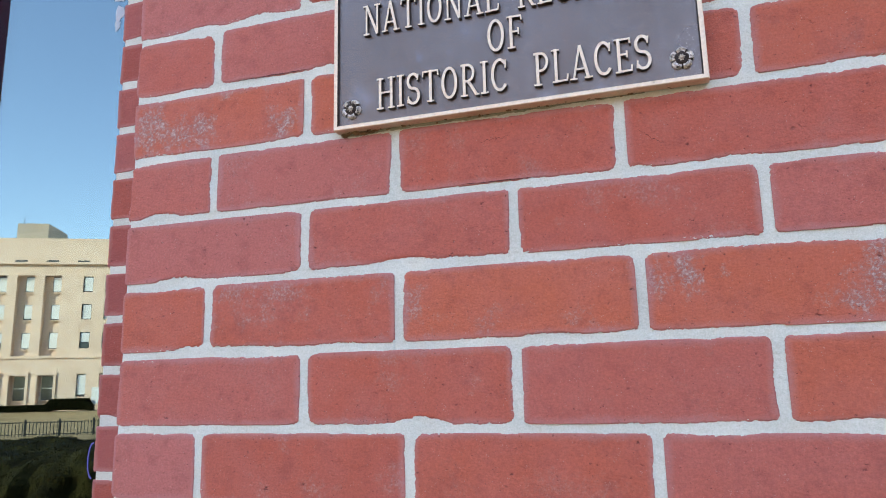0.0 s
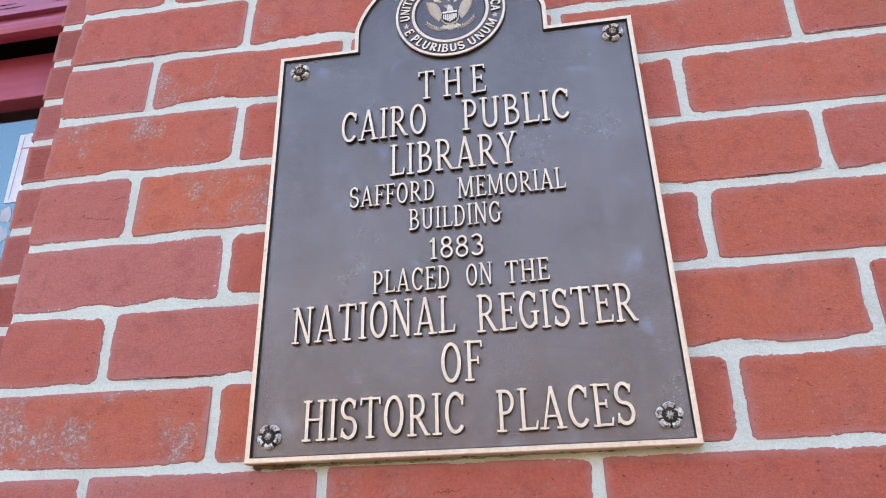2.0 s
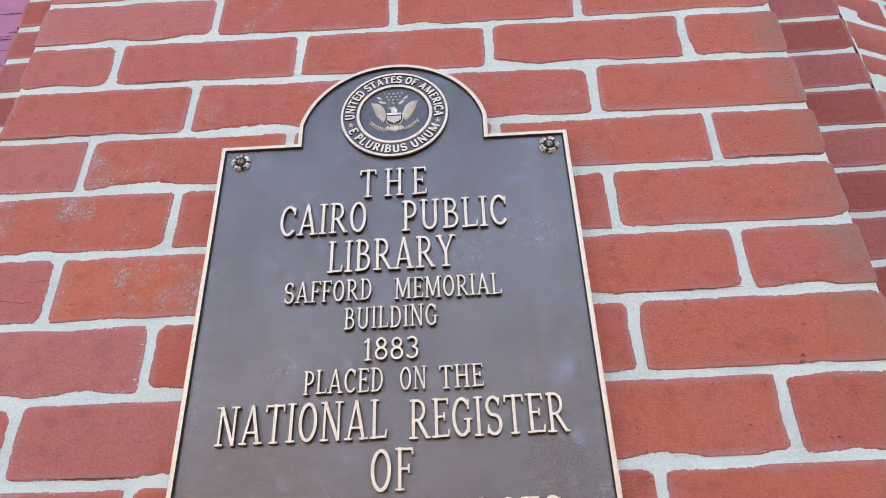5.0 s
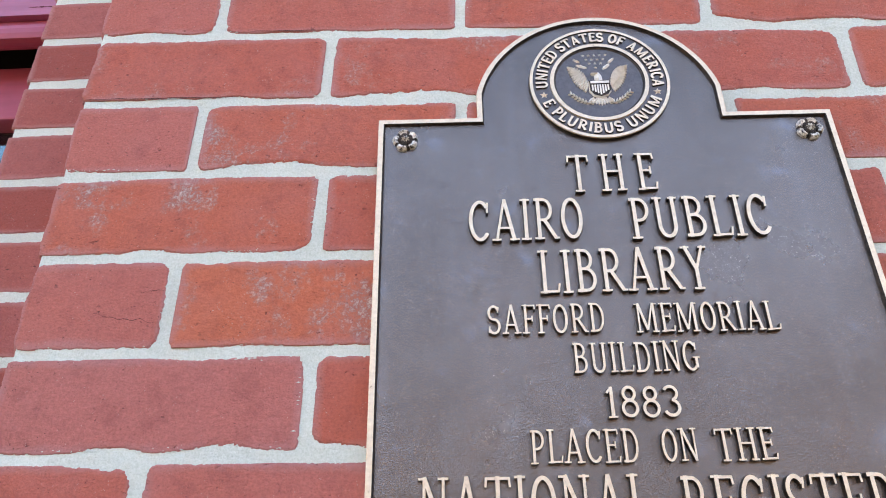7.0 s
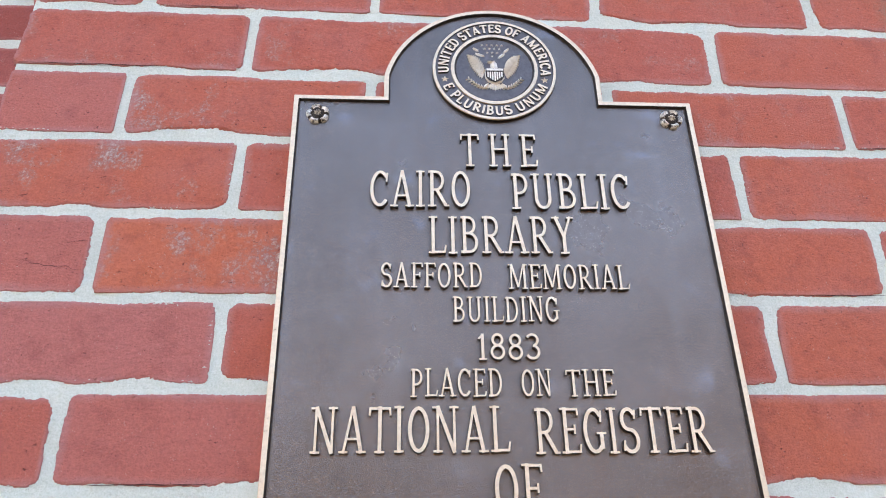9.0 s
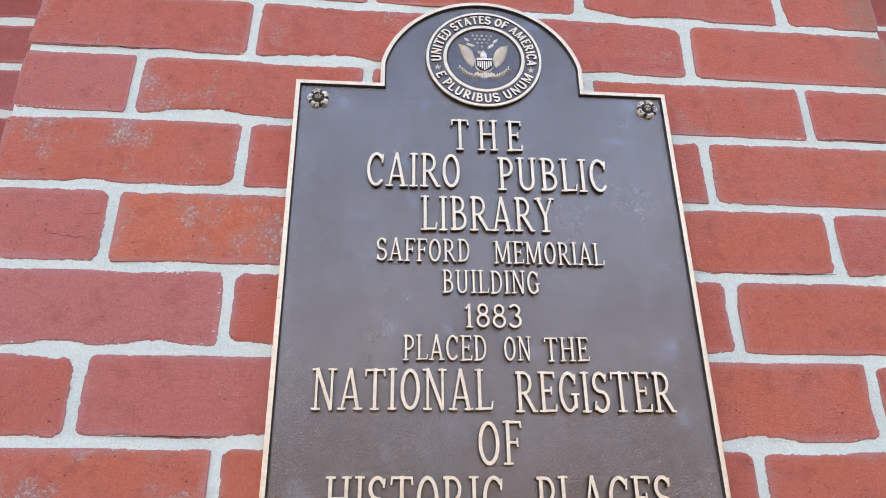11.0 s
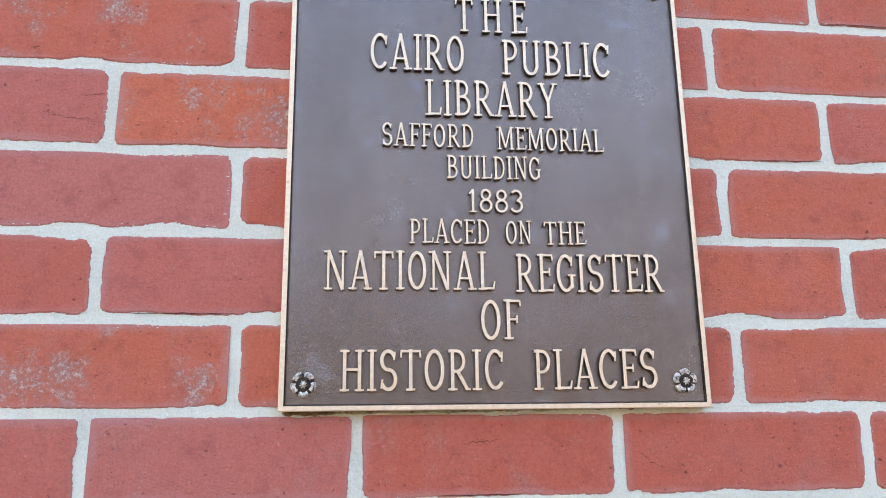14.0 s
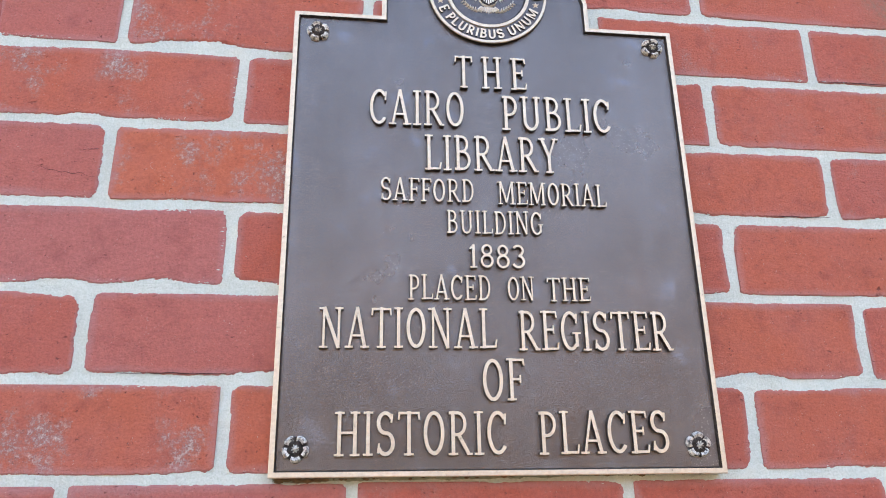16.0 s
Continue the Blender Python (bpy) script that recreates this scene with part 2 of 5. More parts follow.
def speckled(name, low, high, scale, rough=0.85, rel=0.3, dist=0.01):
    m, n, l, b = material(name, rough)
    co = n.new("ShaderNodeTexCoord").outputs["Object"]
    a, f = noise_tex(n, l, scale, 6, co, 0.65), noise_tex(n, l, scale * 14, 4, co, 0.7)
    c = mix(n, l, 0.4, ramp(n, l, a, [(0.3, low), (0.7, high)]), ramp(n, l, f, [(0.3, white(0.3)), (0.7, white(0.7))]), "OVERLAY")
    l.new(c, b.inputs["Base Color"])
    bump(n, l, b, f, rel, dist)
    return m


M_STONE = speckled("cream_limestone", (0.66, 0.455, 0.335), (0.81, 0.59, 0.45), 0.5, 0.85, 0.2, 0.02)
M_CONCRETE = speckled("grey_concrete", (0.40, 0.31, 0.235), (0.50, 0.39, 0.30), 0.4)
M_LAWN = speckled("dry_lawn", (0.25, 0.155, 0.060), (0.45, 0.30, 0.145), 0.25, 0.95, 0.8, 0.05)
M_HEDGE = speckled("dark_hedge", (0.008, 0.009, 0.003), (0.034, 0.033, 0.010), 3, 0.9, 0.8, 0.05)
# near-black and olive mottle: the hedge's shade and lit tops put into colour
M_BOX = speckled("shaded_hedge", (0.002, 0.002, 0.0008), (0.040, 0.034, 0.008), 1.4, 0.9, 0.8, 0.03)
for hedge_mat in (M_HEDGE, M_BOX):
    hedge_mat.node_tree.nodes["Principled BSDF"].inputs["Specular IOR Level"].default_value = 0.08
# brown of the added screen that the plaque reflects near the horizon
M_FAR = speckled("horizon_screen", (0.085, 0.064, 0.045), (0.16, 0.122, 0.087), 0.15)
# near-black colour for the shade in the gap above the sash
M_GAP_SHADE = speckled("gap_shade", (0.010, 0.006, 0.006), (0.022, 0.012, 0.012), 30, 0.9)
M_IRON = material("black_iron", 0.5, 0.3, (0.012, 0.012, 0.012))[0]
M_EMBLEM = speckled("pale_worn_bronze", (0.64, 0.60, 0.53), (0.90, 0.86, 0.79), 300, 0.42, 0.3, 0.0006)
M_BLIND = speckled("white_blind", (0.62, 0.62, 0.60), (0.74, 0.74, 0.72), 2, 0.7, 0.05)
M_DARKPANE = material("dark_pane", 0.08, 0.0, (0.03, 0.035, 0.04))[0]
# gloom of the room behind the panes, put into a near-black colour
M_ROOM = speckled("room_gloom", (0.05, 0.05, 0.05), (0.08, 0.075, 0.07), 2)
# white paper with the sky's reflection over it put in as a blue tint
M_PAPER = speckled("sky_tinted_paper", (0.60, 0.68, 0.72), (0.70, 0.77, 0.80), 20, 0.7, 0.05, 0.001)
M_PINK = material("pink_ink", 0.6, 0.0, (0.62, 0.22, 0.40))[0]
M_INK = material("grey_ink", 0.6, 0.0, (0.30, 0.36, 0.42))[0]
M_BLUE = material("blue_ink", 0.6, 0.0, (0.12, 0.13, 0.55))[0]
M_DISH = speckled("dull_bronze", (0.075, 0.068, 0.072), (0.13, 0.118, 0.122), 160, 0.35, 0.3, 0.001)
M_DISH.node_tree.nodes["Principled BSDF"].inputs["Metallic"].default_value = 0.5
M_CRUST = speckled("brown_crust", (0.10, 0.06, 0.03), (0.32, 0.22, 0.12), 250, 0.95, 0.8, 0.002)
M_LICHEN = speckled("green_stain", (0.20, 0.23, 0.15), (0.42, 0.44, 0.34), 160, 0.95, 0.6, 0.001)


def glass_material():
    m = bpy.data.materials.new("coated_window_glass")
    m.use_nodes = True
    n, l = m.node_tree.nodes, m.node_tree.links
    n.remove(n["Principled BSDF"])
    g, t, x = n.new("ShaderNodeBsdfGlossy"), n.new("ShaderNodeBsdfTransparent"), n.new("ShaderNodeMixShader")
    g.inputs["Roughness"].default_value = 0.0
    g.inputs["Color"].default_value = (0.60, 0.92, 1.0, 1)
    t.inputs["Color"].default_value = (0.34, 0.36, 0.36, 1)
    x.inputs[0].default_value = GLASS_REFLECT
    l.new(t.outputs[0], x.inputs[1])
    l.new(g.outputs[0], x.inputs[2])
    l.new(x.outputs[0], n["Material Output"].inputs["Surface"])
    return m


GLASS_REFLECT = 0.21
M_GLASS = glass_material()


# ---- building helpers ----
def finish(name, bm, mats, parent=None, label=""):
    me = bpy.data.meshes.new(name)
    bmesh.ops.recalc_face_normals(bm, faces=bm.faces)
    bm.to_mesh(me)
    bm.free()
    for mat in (mats if isinstance(mats, (list, tuple)) else [mats]):
        me.materials.append(mat)
    ob = new(name, me)
    if parent is not None:
        ob.parent = parent
    if label:
        ob["label"] = label
    return ob


def part(name, bm, mats, parent, label=""):
    return finish(name, bm, mats, parent, label)


def add_box(bm, x0, x1, y0, y1, z0, z1, bevel=0.0, f=None, mat=0):
    c = [(x, y, z) for x in (x0, x1) for y in (y0, y1) for z in (z0, z1)]
    vs = [bm.verts.new(f(*p) if f else p) for p in c]
    faces = [bm.faces.new([vs[i] for i in q]) for q in ((0, 1, 3, 2), (4, 6, 7, 5), (0, 4, 5, 1), (2, 3, 7, 6), (0, 2, 6, 4), (1, 5, 7, 3))]
    for fc in faces:
        fc.material_index = mat
    if bevel:
        es = {e for v in vs for e in v.link_edges}
        bmesh.ops.bevel(bm, geom=list(es), offset=bevel, segments=2, affect="EDGES", profile=0.6)
    return vs


def box(name, x0, x1, y0, y1, z0, z1, mat, bevel=0.0, parent=None, label="", f=None):
    bm = bmesh.new()
    add_box(bm, x0, x1, y0, y1, z0, z1, bevel, f)
    return finish(name, bm, mat, parent, label)


def empty(name, loc=(0, 0, 0)):
    e = new(name)
    e.location = loc
    e.empty_display_size = 0.1
    return e


# ---- coursing of the brickwork ----
COURSE, PITCH, GAP, HEAD = 0.0728, 0.2165, 0.0074, 0.0088
# height of each bed joint at the pier's two edges: the courses lean
BED_L = (1.5580, 1.6340, 1.7080, 1.7805, 1.8515, 1.9255, 1.9985, 2.0715, 2.1480, 2.2235, 2.2970, 2.3720, 2.4420)
BED_R = (1.5580, 1.6335, 1.7085, 1.7745, 1.8470, 1.9190, 1.9922, 2.0648, 2.1340, 2.2076, 2.2745, 2.3484, 2.4209)
LEFT, RIGHT = -0.4390, 0.4325   # the pier's edges
BACK = 0.20          # setback of the wall behind the pier
JAMB = -0.657        # edge of the window opening
SPLAY = 0.651       # where the wall turns back beside the pier


def bed(k, x):
    i = min(max(k, 0), len(BED_L) - 1)
    left, right = BED_L[i] + 0.0737 * (k - i), BED_R[i] + 0.0727 * (k - i)
    return left + (right - left) * (x - LEFT) / (RIGHT - LEFT)


def edge_lines(size, fine):
    if not fine:
        return [-size / 2, -size / 2 + 0.003, 0, size / 2 - 0.003, size / 2]
    near = [0, 0.0006, 0.0013, 0.0021, 0.0030, 0.0042, 0.0060, 0.0085]
    a = [-size / 2 + d for d in near]
    count = max(2, int((size - 0.017) / 0.0017))
    mid = [(-size / 2 + 0.0085) + (size - 0.017) * i / count for i in range(1, count)]
    return a + mid + [-p for p in reversed(a)]


def brick_mesh(w, h, seed, fine=True, depth=0.06, rough=1.0):
    xs, zs = edge_lines(w, fine), edge_lines(h, fine)
    off = Vector((seed * 3.17, seed * 1.73, seed * 0.91))
    r = 0.0012
    rnd = random.Random(seed)
    round_end = rnd.uniform(0.005, 0.010) if rough == 1.0 else 0.0025
    smear = rnd.uniform(0.4, 1.3) * rough
    nx, nz = len(xs), len(zs)
    verts, faces = [], []
    for z in zs:
        for x in xs:
            p = Vector((x, 0, z)) + off
            wob = noise.noise(p * 17) * 0.0016 + noise.noise(p * 45) * 0.0014 + noise.noise(p * 150) * 0.0008 + noise.noise(p * 430) * 0.0010
            # mortar laps over the lower edge in long humps, less over the upper one
            if z < 0:
                lap = max(0.0, noise.noise(Vector((x * 15 + off.x, 3.1, off.z))) - 0.08) * 0.0115 * smear
            else:
                lap = max(0.0, noise.noise(Vector((x * 11 + off.x, 8.3, off.z))) - 0.16) * 0.0060 * smear
            bow = noise.noise(Vector((off.x, z * 24, 5.5 if x < 0 else 9.5))) * 0.0026
            dx, dz = w / 2 - abs(x) + (wob + bow) * rough, h / 2 - abs(z) - lap + wob * rough
            d = min(dx, dz)
            if dx < round_end and dz < round_end:
                d = round_end - math.hypot(round_end - dx, round_end - dz)
            e = max(0, r - d)
            drop = r - math.sqrt(max(r * r - e * e, 0)) if e < r else r + (e - r)
            y = drop + noise.noise(p * 12) * 0.0004 + noise.noise(p * 110) * 0.00025
            verts.append((x, min(y, 0.0004) if d > 0.006 else y, z))
    for j in range(nz - 1):
        for i in range(nx - 1):
            a = j * nx + i
            faces.append((a, a + 1, a + nx + 1, a + nx))
    ring = [i for i in range(nx)] + [j * nx + nx - 1 for j in range(1, nz)] + [(nz - 1) * nx + i for i in range(nx - 2, -1, -1)] + [j * nx for j in range(nz - 2, 0, -1)]
    first = len(verts)
    for i in ring:
        verts.append((verts[i][0], depth, verts[i][2]))
    k = len(ring)
    for i in range(k):
        j = (i + 1) % k
        faces.append((ring[j], ring[i], first + i, first + j))
    me = bpy.data.meshes.new("brick")
    me.from_pydata(verts, [], faces)
    me.materials.append(M_BRICK)
    me.polygons.foreach_set("use_smooth", [True] * len(faces))
    return me


COARSE = {}


def lay_brick(parent, x, z, w, seed, fine, tone=None, bloom=None, y=0.0, lean=0.0, depth=0.06, course=COURSE, rough=1.0, deep=0.0):
    rnd = random.Random(seed)
    h = course - GAP
    if fine:
        me = brick_mesh(w, h, seed % 977, True, depth, rough)
    else:
        key = (round(w, 3), round(h, 3))
        if key not in COARSE:
            COARSE[key] = brick_mesh(w, h, 5, False, depth)
        me = COARSE[key]
    ob = new("brick", me)
    ob.parent = parent
    ob.location = (x, y + rnd.uniform(-0.0003, 0.0001), z)
    ob.rotation_euler = (rnd.uniform(-0.002, 0.002), lean + rnd.uniform(-0.004, 0.004), 0)
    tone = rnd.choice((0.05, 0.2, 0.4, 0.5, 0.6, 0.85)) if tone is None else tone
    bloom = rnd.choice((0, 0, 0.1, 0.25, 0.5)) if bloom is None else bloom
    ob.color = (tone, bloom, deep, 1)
    return ob


def mortar_panel(name, x0, x1, z0, z1, y, step, parent=None, turn=None):
    nx, nz = int((x1 - x0) / step) + 1, int((z1 - z0) / step) + 1
    verts, faces = [], []
    for j in range(nz + 1):
        for i in range(nx + 1):
            x, z = x0 + (x1 - x0) * i / nx, z0 + (z1 - z0) * j / nz
            p = Vector((x, y * 7, z))
            d = noise.noise(p * 30) * 0.0008 + noise.noise(p * 120) * 0.0006 + noise.noise(p * 320) * 0.0006
            verts.append((x, y + 0.0009 + min(max(d * 0.6, -0.0003), 0.0006), z))
    for j in range(nz):
        for i in range(nx):
            a = j * (nx + 1) + i
            faces.append((a, a + 1, a + nx + 2, a + nx + 1))
    me = bpy.data.meshes.new(name)
    me.from_pydata(verts, [], faces)
    me.materials.append(M_MORTAR)
    me.polygons.foreach_set("use_smooth", [True] * len(faces))
    ob = new(name, me)
    if parent is not None:
        ob.parent = parent
    return ob


# ---- the library: walls, opening and body ----
WALL_TOP = 14.0
pier = tagged(box("wall_pier", LEFT + 0.004, RIGHT - 0.004, 0.006, BACK + 0.15, -0.3, WALL_TOP, M_WALL), "projecting red brick pier with pale mortar joints", "wall", kind="structure")
wall_left = tagged(box("wall_jamb", JAMB + 0.004, LEFT, BACK + 0.006, BACK + 0.34, -0.3, WALL_TOP, M_WALL), "red brick wall set back beside the window", "wall", kind="structure")
wall_right = tagged(box("wall_return", RIGHT, SPLAY - 0.004, BACK + 0.006, BACK + 0.34, -0.3, WALL_TOP, M_WALL), "red brick wall set back beside the pier", "wall", kind="structure")
SPL = radians(22.0)
bm = bmesh.new()
add_box(bm, 0, 1.8, 0.006, 0.3, -0.3, WALL_TOP)
wall_splay = tagged(finish("wall_splay", bm, M_WALL), "red brick wall turning back at an angle", "wall", kind="structure")
wall_splay.matrix_world = pose(SPLAY, BACK, 0, 0, 0, math.degrees(SPL))
tagged(box("wall_above_window", -1.75, JAMB + 0.004, BACK + 0.006, BACK + 0.34, 3.35, WALL_TOP, M_WALL), "red brick wall above the window", "wall", kind="structure")
tagged(box("wall_below_window", -1.75, JAMB + 0.004, BACK + 0.006, BACK + 0.34, -0.3, 0.75, M_WALL), "red brick wall below the window", "wall", kind="structure")
tagged(box("wall_far_side", -9.0, -1.75, BACK + 0.006, BACK + 0.34, -0.3, WALL_TOP, M_WALL), "red brick front wall", "wall", kind="structure")
# unseen room added behind the glass, coloured dark to look unlit
tagged(box("wall_room_back", -9.0, 9.0, 6.0, 6.3, -0.3, WALL_TOP, M_ROOM), "unseen room wall with the gloom put into its dark colour", "wall", kind="structure")
tagged(box("wall_room_side_1", -9.0, -8.7, 0.55, 6.0, -0.3, WALL_TOP, M_ROOM), "unseen room wall with the gloom put into its dark colour", "wall", kind="structure")
tagged(box("wall_room_side_2", 8.7, 9.0, 1.2, 6.0, -0.3, WALL_TOP, M_ROOM), "unseen room wall with the gloom put into its dark colour", "wall", kind="structure")
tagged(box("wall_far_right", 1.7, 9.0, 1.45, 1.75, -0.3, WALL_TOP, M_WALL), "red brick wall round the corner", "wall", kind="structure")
tagged(box("ceiling", -8.7, 8.7, 0.55, 6.0, 3.6, 3.75, M_ROOM), "unseen room ceiling with the gloom put into its dark colour", "ceiling", kind="structure")
tagged(box("floor", -8.7, 8.7, 0.55, 6.0, 0.1, 0.2, M_ROOM), "unseen room floor with the gloom put into its dark colour", "floor", kind="structure")
tagged(box("roof", -9.2, 9.2, 0.2, 6.4, WALL_TOP, WALL_TOP + 0.3, M_CONCRETE), "flat roof of the library", "roof", kind="structure")

mortar_panel("mortar_joints", LEFT + 0.003, RIGHT - 0.003, 1.27, 2.73, 0.0, 0.0027, pier)
mortar_panel("mortar_joints", JAMB + 0.003, LEFT, 1.3, 3.0, BACK, 0.0045, wall_left)
mortar_panel("mortar_joints", RIGHT, SPLAY - 0.003, 1.9, 3.0, BACK, 0.006, wall_right)
jp = mortar_panel("mortar_joints", 0.002, 0.9, 1.9, 3.0, 0.0, 0.007, wall_splay)


# ---- the bronze plaque ----
PX, PZ0, PZ1 = 0.1780, 1.8495, 2.2563
ARCH_X, ARCH_C, ARCH_R = 0.0985, 2.2600, 0.1010
FACE, RIM = -0.0098, -0.0128
plaque = tagged(empty("plaque", (0, 0, PZ0)), "brown bronze memorial plaque with raised brass lettering on brick wall", "plaque")
plaque_inv = Matrix.Translation((0, 0, -PZ0))


def plaque_part(name, bm, mats, label="", parent=None):
    ob = part(name, bm, mats, parent or plaque, label)
    if parent is None:
        ob.data.transform(plaque_inv)
    return ob


def plaque_outline(inset):
    """The plaque's edge, clockwise from the lower left corner, drawn in by inset."""
    x, z0, z1, ax, r = PX - inset, PZ0 + inset, PZ1 - inset, ARCH_X - inset, ARCH_R - inset
    pts = [(-x, z0), (-x, z1), (-ax, z1)]
    a0 = math.acos(max(-1.0, -ax / r))
    start = ARCH_C + r * math.sin(a0)
    if start > z1 + 0.001:
        pts.append((-ax, max(start - 0.004, z1 + 0.0005)))
    for i in range(41):
        a = a0 + (math.pi - 2 * a0) * i / 40
        pts.append((r * math.cos(a), ARCH_C + r * math.sin(a)))
    if start > z1 + 0.001:
        pts.append((ax, max(start - 0.004, z1 + 0.0005)))
    pts += [(ax, z1), (x, z1), (x, z0)]
    return [(px, pz - 0.015 * px if pz > z1 - 0.001 and abs(px) > ax - 0.001 and pz < z1 + 0.0003 else pz - 0.004 * px if pz < PZ0 + 0.02 else pz) for px, pz in pts]


def loop(bm, inset, y):
    return [bm.verts.new((px, y, pz)) for px, pz in plaque_outline(inset)]


def bridge(bm, a, b, mat):
    for i in range(len(a)):
        j = (i + 1) % len(a)
        bm.faces.new((a[i], a[j], b[j], b[i])).material_index = mat


bm = bmesh.new()
back, front = loop(bm, 0.0015, 0.0005), loop(bm, 0.0015, FACE)
bridge(bm, back, front, 1)
bm.faces.new(front).material_index = 0
plaque_part("back_plate", bm, [M_BRONZE, M_PATINA])
bm = bmesh.new()
l0, l1, l2, l3, l4 = loop(bm, 0.0, -0.001), loop(bm, 0.0, RIM + 0.0007), loop(bm, 0.0007, RIM), loop(bm, 0.0042, RIM), loop(bm, 0.0056, FACE + 0.0006)
bridge(bm, l0, l1, 0), bridge(bm, l1, l2, 0), bridge(bm, l2, l3, 0), bridge(bm, l3, l4, 1)
plaque_part("raised_rim", bm, [M_BRASS, M_PATINA], "pale worn brass rim")


# lettering: strokes in a box one unit high
def arc(cx, cy, rx, ry, a0, a1, n=12):
    return [(cx + rx * math.cos(radians(a0 + (a1 - a0) * i / n)), cy + ry * math.sin(radians(a0 + (a1 - a0) * i / n))) for i in range(n + 1)]


TK, TN = 0.116, 0.080


def foot(x, y, wide=0.25):
    return ("serif", [(x - wide * 0.52, y), (x + wide * 0.52, y)], 0.068)


def stem(x, w=TK, y0=0.0, y1=1.0, low=True, high=True):
    out = [("", [(x, y0), (x, y1)], w)]
    return out + ([foot(x, 0.031)] if low else []) + ([foot(x, 0.969)] if high else [])


def line(a, b, w=TK):
    return ("", [a, b], w)


def curve(pts, w=TK):
    return ("", pts, w)


